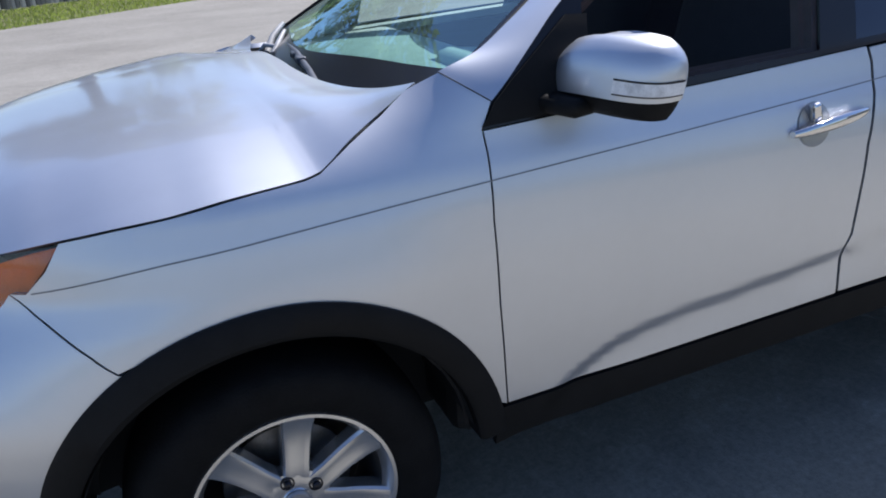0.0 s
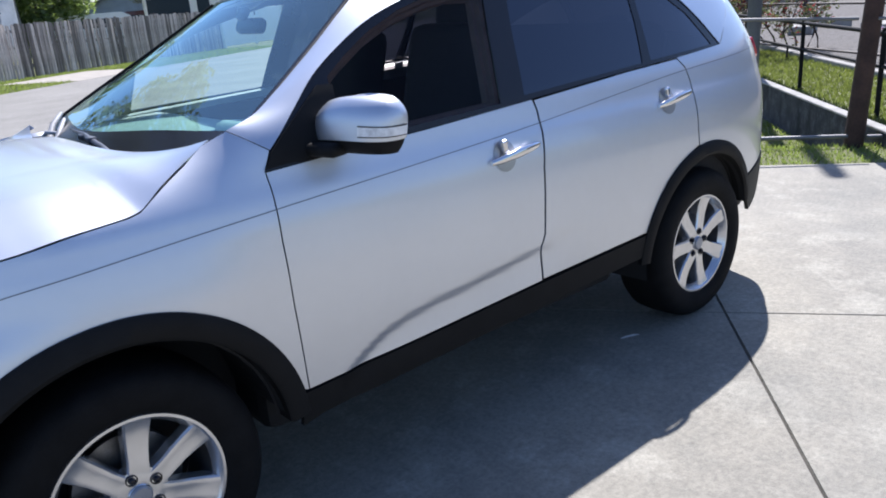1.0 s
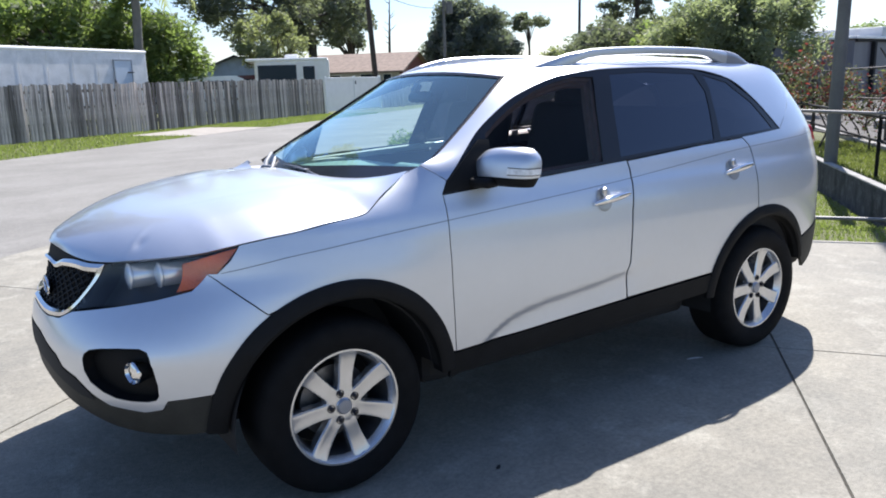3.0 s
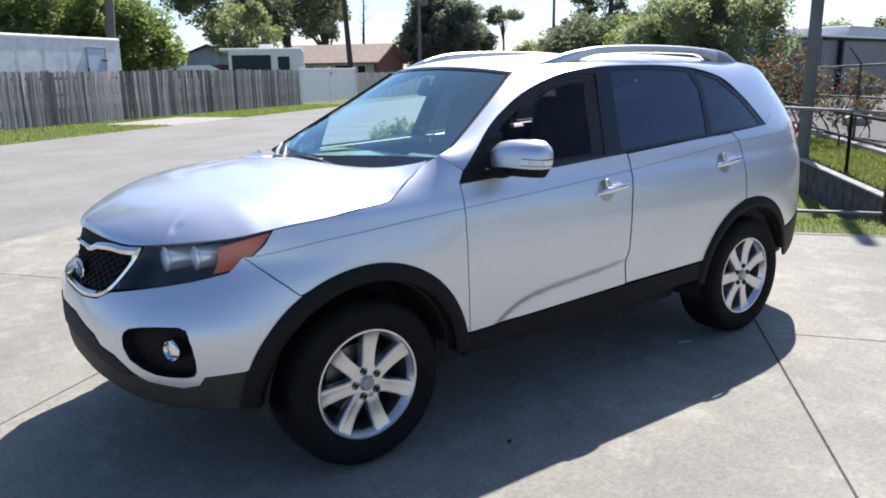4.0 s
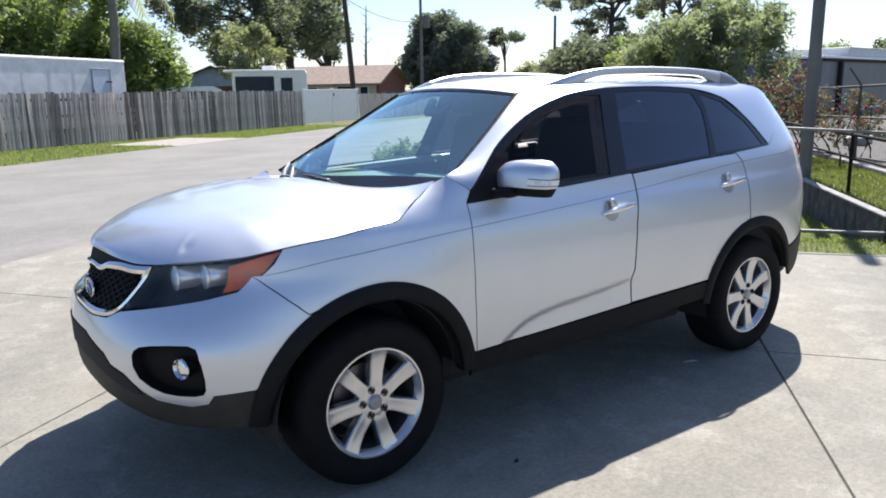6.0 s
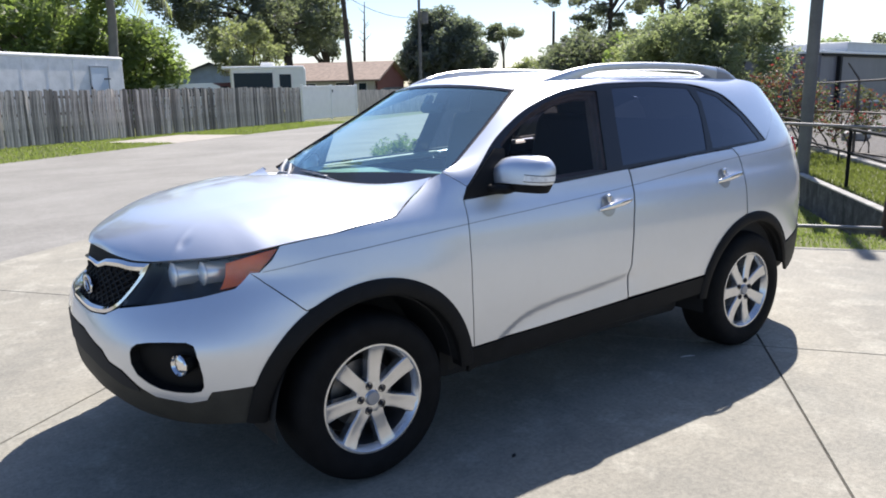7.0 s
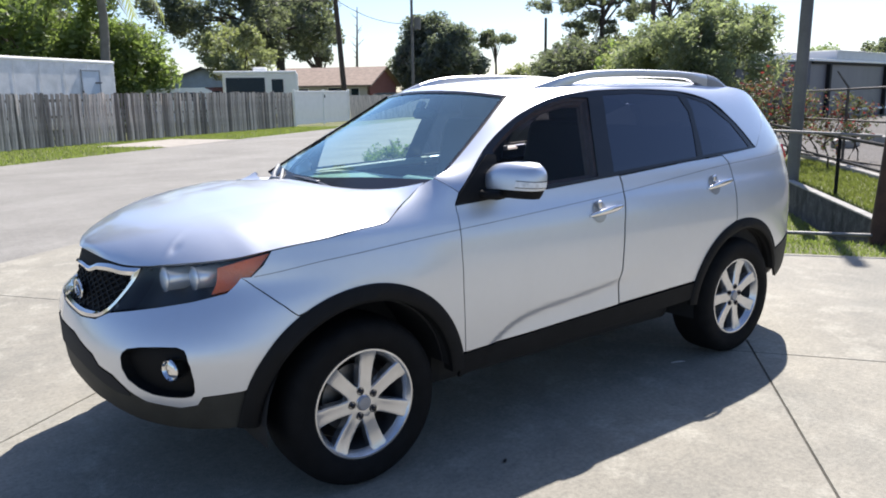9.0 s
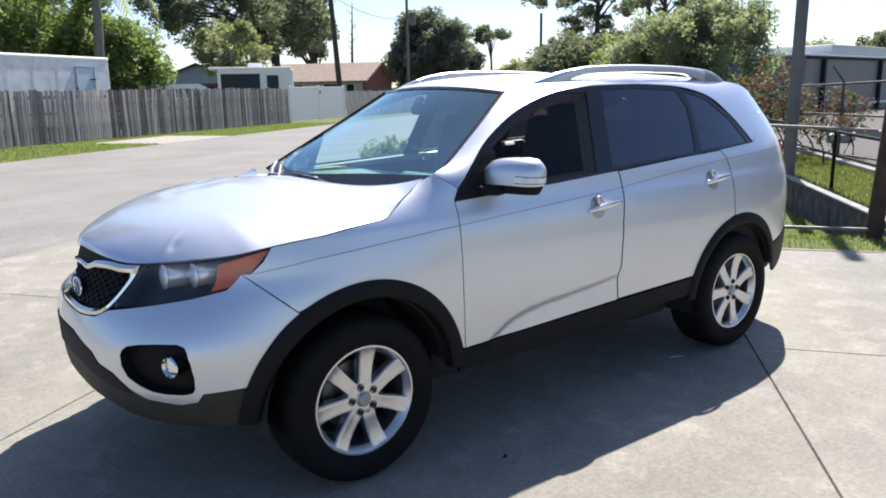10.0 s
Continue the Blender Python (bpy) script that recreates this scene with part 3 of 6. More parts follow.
def tree(name, label, base, blobs, clumps, leaves, size, material, trunk=None, seed=1, clump_r=(.5, 1.0), flat=1.0, category="tree"):
    """A tapered trunk with limbs out to clumps of leaves that lie in the blobs (centre offset, radii)."""
    rng = random.Random(seed)
    ob = thing(name, label, category, base)
    base = Vector(base)
    centres = []
    weights = [r[0] * r[1] * r[2] for _, r in blobs]
    for _ in range(clumps):
        c, r = rng.choices(blobs, weights)[0]
        d = Vector((rng.gauss(0, 1), rng.gauss(0, 1), rng.gauss(0, 1))).normalized() * rng.uniform(.45, 1.0) ** .6
        centres.append(base + Vector(c) + Vector((d.x * r[0], d.y * r[1], d.z * r[2])))
    if trunk:
        r0, htop = trunk
        bm = bmesh.new()
        mid = base + Vector((rng.uniform(-.3, .3), rng.uniform(-.3, .3), htop))
        tube(bm, [base, base.lerp(mid, .4) + Vector((.1, 0, 0)), mid], [r0, r0 * .8, r0 * .55], 10)
        for c in rng.sample(centres, min(len(centres), 14)):
            k = mid.lerp(c, .5) + Vector((rng.uniform(-.3, .3), rng.uniform(-.3, .3), rng.uniform(0, .4)))
            tube(bm, [base.lerp(mid, rng.uniform(.7, 1)), k, c], [r0 * .35, r0 * .2, r0 * .06], 6)
        part("trunk", bm, BARK, ob, smooth=60)
    verts, faces = [], []
    for c in centres:
        cr = rng.uniform(*clump_r)
        for _ in range(int(leaves * 1.8)):
            d = Vector((rng.gauss(0, 1), rng.gauss(0, 1), rng.gauss(0, 1) * flat)).normalized() * cr * rng.random() ** .45
            p = c + d
            a = Vector((rng.gauss(0, 1), rng.gauss(0, 1), rng.gauss(0, .6))).normalized()
            b = a.cross(Vector((rng.gauss(0, 1), rng.gauss(0, 1), rng.gauss(0, 1)))).normalized()
            sz = size * rng.uniform(.35, .95)
            k = len(verts)
            verts += [p - a * sz, p - b * sz * .4, p + a * sz, p + b * sz * .4 + Vector((0, 0, -.2 * sz))]
            faces.append((k, k + 1, k + 2, k + 3))
    me = bpy.data.meshes.new("crown")
    me.from_pydata([tuple(v) for v in verts], [], faces)
    me.materials.append(material)
    cr = new("crown", me)
    cr.parent = ob
    cr.matrix_parent_inverse = Matrix.Translation(-base)
    return ob




tree("broadleaf_tree", "bright green broadleaf tree behind the trailer", polar(46, 80.5), [((-1, 0, 4.0), (5, 4, 3.2)), ((2, -2, 5), (3, 3, 3))], 95, 120, .26, LEAF_BRIGHT, (.3, 3), 11)
tree("broadleaf_tree", "dark leafy tree at the trailer's end", polar(50, 85), [((0, 0, 5), (5, 4, 4))], 70, 110, .28, LEAF_OLIVE, (.3, 3), 12)
tree("broadleaf_tree", "bushy bright green tree beside the trailer", polar(44, 74.9), [((0, 0, 3.0), (2.2, 2.2, 2.4)), ((-1, 0, 4.4), (1.9, 1.9, 1.5))], 80, 120, .22, LEAF_BRIGHT, (.2, 2), 13)
tree("oak_tree", "large dark oak with gaps in its crown", polar(63, 64.5), [((-3.8, 1.6, 7.8), (4.6, 4, 3.4)), ((.6, .6, 7.6), (4.2, 4, 3.4)), ((2.4, -.4, 6.8), (2.0, 2.2, 1.8)), ((-7.2, 2.9, 6.6), (1.4, 1.4, 1.0)), ((-8.4, 3.4, 9.0), (1.6, 1.6, 1.2))], 130, 100, .28, LEAF_DARK, (.46, 6.5), 14, (.6, 1.2))
tree("oak_tree", "tall dark oak across the street", (-2.2, 24.8, 0), [((0, 0, 9), (4.6, 4.4, 3.6)), ((.6, -.6, 13), (3.8, 3.8, 2.8)), ((-2.6, .6, 11.5), (3.2, 3, 2.6))], 130, 90, .30, LEAF_DARK, (.42, 6.5), 36, (.6, 1.2))
tree("young_tree", "olive green young tree in front of the oak", polar(55, 67.3), [((0, 0, 4.3), (2.2, 2.2, 1.9))], 40, 100, .22, LEAF_OLIVE, (.15, 2), 15, (.4, .8))
tree("broadleaf_tree", "green tree standing behind the palm", polar(58, 78.0), [((0, 0, 3.9), (3.0, 3, 2.2)), ((2, -1, 3.0), (2.6, 2.4, 1.8))], 70, 120, .28, LEAF_OLIVE, (.3, 3), 31)
tree("broadleaf_tree", "tall dark tree behind the trailer", polar(60, 78.5), [((-3.2, 1, 6.5), (4, 3.4, 3.6))], 80, 120, .30, LEAF_DARK, (.35, 4), 32, (.6, 1.1))
tree("oak_tree", "dark oak beside the street pole", polar(87, 61.6), [((-.8, 0, 7.8), (3.0, 3.0, 2.8)), ((-3.4, 0, 10.0), (3.2, 3.2, 2.4))], 70, 110, .34, LEAF_DARK, (.4, 4), 33, (.5, 1.0))
tree("far_tree", "low hazy trees closing the street", polar(120, 58.5), [((0, 0, 2.2), (5, 3, 1.6))], 40, 80, .4, LEAF_OLIVE, (.3, 2), 34)
tree("street_bush", "low green bush at the street's edge", polar(16.5, 57), [((0, 0, .3), (.62, .5, .32))], 26, 60, .05, LEAF_BRIGHT, (.03, .3), 35, (.12, .2), category="bush")
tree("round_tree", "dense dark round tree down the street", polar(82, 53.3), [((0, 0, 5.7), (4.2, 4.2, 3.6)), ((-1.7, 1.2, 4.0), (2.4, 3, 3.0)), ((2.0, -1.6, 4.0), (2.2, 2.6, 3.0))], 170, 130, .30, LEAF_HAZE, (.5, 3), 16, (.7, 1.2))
tree("umbrella_pine", "distant pine with a flat tufted crown", polar(84, 49.0), [((0, 0, 7.0), (2.2, 2.2, .6)), ((-.3, 0, 7.5), (1.2, 1.2, .4))], 24, 90, .22, LEAF_DARK, (.16, 6.4), 17, (.35, .7), .5)
tree("low_tree", "low green trees at the street's end", polar(90, 46.6), [((0, 0, 2.6), (4, 3, 1.8))], 40, 90, .3, LEAF_OLIVE, (.2, 2), 18)
tree("pine_tree", "tall sparse pine above the hedge", polar(58, 41.7), [((-2.4, 1.6, 7.9), (2.2, 2.0, .8)), ((.6, -.6, 8.6), (2.6, 2.4, 1.0)), ((2.4, -2.0, 7.2), (1.6, 1.6, .6)), ((-.8, .4, 6.3), (2.1, 2.1, .9)), ((-2.2, 1.4, 5.2), (1.4, 1.4, .6)), ((.8, 0, 4.8), (2.0, 2.0, 1.3))], 92, 70, .2, LEAF_DARK, (.26, 7.6), 19, (.3, .62), .55)
tree("pine_tree", "tall sparse pine among the green trees", polar(54, 36.9), [((0, 0, 8.2), (2.4, 2.4, .9)), ((1.6, -1.2, 7.0), (1.6, 1.6, .6)), ((-1.4, 1, 6.6), (1.5, 1.5, .6)), ((.5, 0, 5.6), (1.3, 1.3, .5))], 44, 70, .2, LEAF_DARK, (.22, 7.2), 20, (.3, .6), .55)
tree("pine_tree", "thin pine with tufts along its limbs", polar(60, 33.9), [((0, 0, 8.9), (2.6, 2.4, .9)), ((-1.6, 1, 7.9), (1.3, 1.3, .5))], 26, 70, .2, LEAF_DARK, (.18, 8.2), 27, (.3, .6), .55)
tree("dark_tree", "dark leafy tree under the pines", polar(62, 43.4), [((0, 0, 3.2), (2.8, 2.4, 2.2)), ((1.0, -2.6, 3.8), (2.0, 2.0, 1.8))], 74, 110, .24, LEAF_DARK, (.2, 2), 28, (.4, .8))
tree("hedge_tree", "green roadside tree beyond the car", polar(52, 43.4), [((0, 0, 2.8), (3.2, 3, 1.9)), ((1.4, -1.6, 3.6), (1.8, 1.8, 1.3))], 84, 100, .2, LEAF_DARK, (.2, 2), 21)
tree("hedge_tree", "bright green roadside tree beyond the car", polar(46, 38.0), [((0, 0, 2.4), (3.4, 3, 1.8))], 62, 110, .22, LEAF_BRIGHT, (.2, 2), 22)
tree("hedge_tree", "broad grey green tree beside the concrete pole", polar(30, 33.5), [((0, 0, 2.7), (2.2, 2.2, 2.0)), ((.3, -.3, 3.7), (1.5, 1.5, .9)), ((-.9, 1.3, 2.6), (2.0, 2.0, 1.8))], 190, 130, .115, LEAF_GREY, (.2, 1.5), 23, (.3, .55))
tree("hedge_tree", "grey green bush at the yard's corner", polar(33, 36.6), [((0, 0, 2.0), (2.6, 2.6, 1.9))], 75, 120, .16, LEAF_OLIVE, (.2, 1.5), 24, (.3, .6))
tree("far_tree", "dark tree top behind the grey building", polar(85, 23.1), [((0, 0, 3.9), (4, 3, 2.2))], 50, 100, .3, LEAF_DARK, (.3, 2), 25)
tree("far_tree", "dark tree top beside the grey building", polar(70, 27.2), [((0, 0, 3.4), (1.3, 1.3, 1.6))], 34, 100, .2, LEAF_BRIGHT, (.3, 2), 26)
rng = random.Random(5)
for k in range(12):
    d, az = rng.uniform(16.8, 19.5), 24.2 + 7.0 * (k + .5) / 12
    top = 1.25 + .75 * min(max((az - 27.2) / 1.5, 0), 1) + rng.uniform(-.2, .2)
    tree("croton_shrub", "red, yellow and green leggy croton shrub along the yard fence", polar(d, az, .08), [((0, 0, top * .66), (.42, .42, top * .36))], 11 if az < 28 else 17, 16, .065, CROTON, (.022, top * .4), 40 + k, (.10, .24), category="shrub")

palm = thing("palm_tree", "tall palm with a smooth grey trunk", "palm", polar(41, 75.9))
pb = polar(41, 75.9)
bm = bmesh.new()
tube(bm, [pb + Vector((.05 * math.sin(k), 0, k * .66)) for k in range(14)], [.24 - .005 * k for k in range(14)], 14)
part("trunk", bm, POLECON, palm, smooth=60)
for k in range(16):
    a = 2 * math.pi * k / 16
    rise = .9 if k % 2 else .3
    ribs = [pb + Vector((math.cos(a) * r, math.sin(a) * r, 8.3 + rise * r - .42 * r * r)) for r in (0.1, .6, 1.2, 1.8, 2.4, 2.9)]
    verts, faces = [], []
    for q, (p, p2) in enumerate(zip(ribs, ribs[1:])):
        side = Vector((-math.sin(a), math.cos(a), 0))
        for sgn in (-1, 1):
            for w in range(4):
                o = p.lerp(p2, w / 4)
                i0 = len(verts)
                verts += [o, o + (p2 - p) * .22, o + side * sgn * (.75 - .09 * q) + (p2 - p) * .5 + Vector((0, 0, -.35))]
                faces.append((i0, i0 + 1, i0 + 2))
    me = bpy.data.meshes.new("frond")
    me.from_pydata([tuple(v) for v in verts], [], faces)
    me.materials.append(LEAF_OLIVE)
    fr = new("frond", me)
    fr.parent = palm
    fr.matrix_parent_inverse = Matrix.Translation(-pb)
dead = thing("bare_tree", "thin bare dead tree against the sky", "tree", polar(88, 59.1))
bm = bmesh.new()
db = polar(88, 59.1)
rng = random.Random(9)
tube(bm, [db, db + Vector((.15, 0, 5)), db + Vector((.4, 0, 11))], [.19, .14, .04], 6)
for k in range(11):
    z = rng.uniform(5.5, 10.4)
    e = Vector((rng.uniform(-1.0, 1.0), rng.uniform(-.8, .8), rng.uniform(.2, .8)))
    o = db + Vector((.1 + .04 * (z - 4), 0, z))
    tube(bm, [o, o + e * .5 + Vector((0, 0, -.05)), o + e], [.045, .03, .012], 5)
part("trunk", bm, BARK, dead)

# ---- the neighbouring lot ----
FENCE_U = 5.72
gate2 = thing("pipe_fence", "weathered grey pipe rail fence across the drive's end", "fence", un(FENCE_U, -4, 0), kind="structure")
for z0, z1, z2, z3, rad in ((.07, .07, .06, .06, .02), (1.25, 1.125, 1.115, 1.05, .0165)):
    bm = bmesh.new()
    tube(bm, [un(FENCE_U, -1.6, z0), un(FENCE_U, -4.02, z1)], rad, 10)
    tube(bm, [un(FENCE_U, -4.18, z2), un(FENCE_U - .1, -9.4, z3)], rad, 10)
    part("rail", bm, GALV, gate2, smooth=60)
for n in (-1.6, -7.0, -9.4):
    bm = bmesh.new()
    tube(bm, [un(FENCE_U, n, -.1), un(FENCE_U, n, 1.32 if n > -2 else 1.12)], .03, 10)
    part("post", bm, GALV, gate2, smooth=60)
post = thing("leaning_post", "thick brown leaning timber post at the fence", "post", un(5.75, -4.1, 0))
bm = bmesh.new()
tube(bm, [un(5.75, -4.075, -.1), un(5.77, -4.125, .7), un(5.8, -4.175, 1.5)], [.088, .083, .08], 14)
part("shaft", bm, RUSTWOOD, post, smooth=50)

wall = thing("ditch_wall", "low dark stained concrete ditch wall with a pale coping", "wall", un(8, -3.8, 0), kind="structure")
WA, WB = Vector((7.0, -.285, 0)), Vector((14.05, 6.135, 0))
wd = (WB - WA).normalized()
wt = Matrix.Rotation(math.atan2(wd.y, wd.x), 4, "Z")
bm = bmesh.new()
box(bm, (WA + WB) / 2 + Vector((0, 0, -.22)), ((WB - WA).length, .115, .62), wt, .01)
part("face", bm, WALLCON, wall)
bm = bmesh.new()
box(bm, (WA + WB) / 2 + Vector((0, 0, .105)), ((WB - WA).length, .125, .03), wt, .012)
part("coping", bm, CAPCON, wall)
lot_rail = thing("wall_rail", "dark pipe rail fence standing behind the low wall", "fence", un(9.1, -4.3, .08), kind="structure")
for u in (6.65, 9.1, 11.6, 14.1):
    bm = bmesh.new()
    tube(bm, [un(u, wall_n(u) - .24, .0), un(u, wall_n(u) - .24, .97)], .026, 10)
    part("post", bm, PIPEDARK, lot_rail, smooth=60)
for z, rad in ((.59, .018), (.92, .024)):
    bm = bmesh.new()
    tube(bm, [un(u, wall_n(u) - .24, z) for u in (6.0, 9.1, 11.6, 15.5)], rad, 8)
    part("rail", bm, PIPEDARK, lot_rail, smooth=60)
ka, kb = un(6.2, yard_n(6.2) + .06), un(30, yard_n(30) + .06)
bm = bmesh.new()
box(bm, (ka + kb) / 2 + Vector((0, 0, .11)), ((kb - ka).length, .13, .10), Matrix.Rotation(math.atan2((kb - ka).y, (kb - ka).x), 4, "Z"), .02)
tagged(part("yard_kerb", bm, CAPCON), "pale concrete kerb along the gravel yard", "kerb", "", "structure")
rng = random.Random(21)
for k, (u, n, l) in enumerate(((19.5, -6.4, 1.6), (21.5, -7.4, 1.9), (18.6, -8.0, 1.4))):
    bm = bmesh.new()
    box(bm, un(u, n, .19), (l, .55, .2), UTURN @ Matrix.Rotation(radians(rng.uniform(-25, 25)), 4, "Z"), .03)
    tagged(part("pale_slab", bm, CAPCON), "pale concrete slab lying on the gravel", "slab", "slabs on the gravel")
bm = bmesh.new()
bmesh.ops.create_icosphere(bm, subdivisions=2, radius=.3, matrix=Matrix.Translation(un(17.2, -7.5, .16)) @ Matrix.Diagonal((1.2, .7, .42, 1)))
for v in bm.verts:
    v.co += Vector((rng.uniform(-.03, .03), rng.uniform(-.03, .03), rng.uniform(-.02, .02)))
tagged(part("red_bundle", bm, REDPAINT, smooth=50), "crumpled red bundle lying on the gravel", "bundle")

tall = thing("security_fence", "tall grey chain-link fence with angled barbed wire arms", "fence", polar(18, 24), kind="structure")
a, b = polar(24, 34), polar(15.5, 21)
for za, zb in ((.2, .2), (.95, 1.0), (1.43, 1.65)):
    bm = bmesh.new()
    tube(bm, [a + Vector((0, 0, za)), b + Vector((0, 0, zb))], .02, 8)
    part("rail", bm, FENCEPIPE, tall)
for f in (.123, .437, .751, 1):
    p = a.lerp(b, f)
    bm = bmesh.new()
    tube(bm, [p, p + Vector((0, 0, 1.48 + .2 * f)), p + Vector((-.09, .2, 1.80 + .2 * f))], [.03, .026, .014], 8)
    part("post", bm, FENCEPIPE, tall)

METALGREY = mat("grey metal siding", (0.19, 0.186, 0.205), 0.55, 0.3, 0, 0.08, 2, stretch=(1, 1, .2))
METALPALE = mat("pale metal roof edge", (0.62, 0.64, 0.68), 0.5, 0.2, 0, 0.08, 2)
shed = thing("metal_building", "low grey metal building with a pale roof edge", "building", polar(43, 27.76))
st = Matrix.Rotation(radians(5), 4, "Z")
sc = polar(43, 27.76) + st @ Vector((9, 3.5, 0))
# the dark strip below the roof edge stands in for its shadow
# the low pale strip is added on the wall, no known part of it
for name, material, c, size in (("wall", METALGREY, (0, 0, 1.45), (18, 7, 2.9)), ("roof", VINYL, (0, 0, 3.0), (18.4, 7.4, .13)), ("parapet", METALPALE, (1.3, 0, 3.28), (15.2, 7.3, .42)), ("parapet_cap", VINYL, (1.3, 0, 3.51), (15.3, 7.4, .05)), ("eave_shade_strip", DARK, (0, -3.56, 2.86), (18, .12, .12)), ("downpipe", DARK, (-7.0, -3.6, 1.4), (.26, .2, 2.8)), ("downpipe", DARK, (1.0, -3.6, 1.4), (.2, .2, 2.8)), ("low_pale_strip", VINYL, (2.4, -3.55, .46), (12, .1, .12))):
    bm = bmesh.new()
    box(bm, sc + st @ Vector(c), size, st, .02)
    part(name, bm, material, shed)

# ---- the car: one smooth outer surface that the panels are cut from ----
from mathutils.geometry import delaunay_2d_cdt

WZ = spline([.15, .3, .5, .7, .85, .98, 1.06, 1.12, 1.2, 1.3, 1.45, 1.6, 1.7], [.885, .905, .922, .934, .937, .930, .914, .893, .872, .832, .765, .70, .64])
AZ = spline([.2, .32, .42, .52, .65, .75, .85, 1.0, 1.1], [.66, .80, .90, .94, .95, .935, .89, .845, .80])
PZ = spline([.3, .65, .8, .95, 1.1], [2.7, 2.7, 2.3, 1.9, 1.9])
RZ = spline([.2, .6, 1.1, 1.25, 1.6, 1.7], [1.39, 1.455, 1.435, 1.405, 1.13, 1.03])
XR, PR = 2.3, 3.55
CREASE = spline([.6, .72, .84, .98, 1.25, 1.5, 1.75], [.44, .527, .586, .614, .638, .664, .70])


def ramp(a, b, x):
    t = min(max((x - a) / (b - a), 0), 1)
    return t * t * (3 - 2 * t)


def lean(x, z):
    """How far the wing's top leans in towards the bonnet."""
    return 5 * max(0, min(z, 1.35) - 1.08) ** 2 * (1 - ramp(.1, .55, x))


def skin(q, z, side=-1, off=0.0):
    """The point of the flank at q (metres back from the front axle; below 0 it wraps round the nose) and height z."""
    w = WZ(z)
    if q < 0:
        t = math.pi / 2 + max(q, -math.pi / 2 * .93) / .93
        s = max(math.sin(t), 0)
        x, y = -AZ(z) * max(0, 1 - s ** PZ(z)) ** (1 / PZ(z)), w * s
        if side > 0:
            x += .028 * ramp(-.02, .24, y) * (1 - ramp(.45, .85, y)) + .068 * ramp(.76, .83, z) * ramp(-.02, .16, y) * (1 - ramp(.45, .85, y))
    elif q > XR:
        t = min((q - XR) / 1.4, math.pi / 2)
        s = math.sin(t)
        x, y = XR + RZ(z) * s, w * max(0, 1 - s ** PR) ** (1 / PR)
    else:
        x, y = q, w
    y -= lean(x, z)
    if -.7 < x < .7:
        y += .018 * (1 - ramp(.2, .49, abs(x))) * (1 - ramp(.84, 1.05, z)) * ramp(.4, .6, z)
    if .55 < x < 1.9:
        g = CREASE(x)
        k = ramp(.55, .75, x) * (1 - ramp(1.45, 1.85, x))
        y -= k * .010 * ramp(0, .045, g - z) * (1 - ramp(.045, .17, g - z))
    if side > 0:
        z -= .065 * ramp(.02, .38, x) * (1 - ramp(.5, .72, x)) * ramp(1.10, 1.22, z)
    return Vector((x, side * y, z))


def qx(x, z):
    """q for a point of the flank given by x and z."""
    if x < 0:
        k = min(1, -x / AZ(z))
        s = max(0, 1 - k ** PZ(z)) ** (1 / PZ(z))
        return (math.asin(min(1, s)) - math.pi / 2) * .93
    if x > XR:
        return XR + 1.4 * math.asin(min(1, (x - XR) / RZ(z)))
    return x


def qy(y, z):
    """q for a point of the nose given by its distance y from the middle and z."""
    return (math.asin(min(1, abs(y) / WZ(z))) - math.pi / 2) * .93


def inside(p, poly):
    c = False
    for i in range(len(poly)):
        a, b = poly[i], poly[i - 1]
        if (a[1] > p[1]) != (b[1] > p[1]) and p[0] < (b[0] - a[0]) * (p[1] - a[1]) / (b[1] - a[1]) + a[0]:
            c = not c
    return c


def dense(poly, step, closed=True):
    out = []
    for i in range(len(poly) if closed else len(poly) - 1):
        a, b = poly[i], poly[(i + 1) % len(poly)]
        k = max(1, int(math.ceil(math.dist(a, b) / step)))
        out += [(a[0] + (b[0] - a[0]) * j / k, a[1] + (b[1] - a[1]) * j / k) for j in range(k)]
    return out if closed else out + [tuple(poly[-1])]


def shrink(poly, d):
    """Moves the outline inwards by d, to leave a shut line between panels."""
    area = sum(poly[i - 1][0] * poly[i][1] - poly[i][0] * poly[i - 1][1] for i in range(len(poly)))
    sg = 1 if area > 0 else -1
    out = []
    for i, p in enumerate(poly):
        a, b = poly[i - 1], poly[(i + 1) % len(poly)]
        n1 = Vector((-(p[1] - a[1]), p[0] - a[0])) * sg
        n2 = Vector((-(b[1] - p[1]), b[0] - p[0])) * sg
        if n1.length > 1e-6:
            n1.normalize()
        if n2.length > 1e-6:
            n2.normalize()
        m = n1 + n2
        if m.length < .5:
            m = n1
        m = m.normalized() / max(.6, m.normalized().dot(n1 if n1.length else m))
        out.append((p[0] + m.x * d, p[1] + m.y * d))
    return out


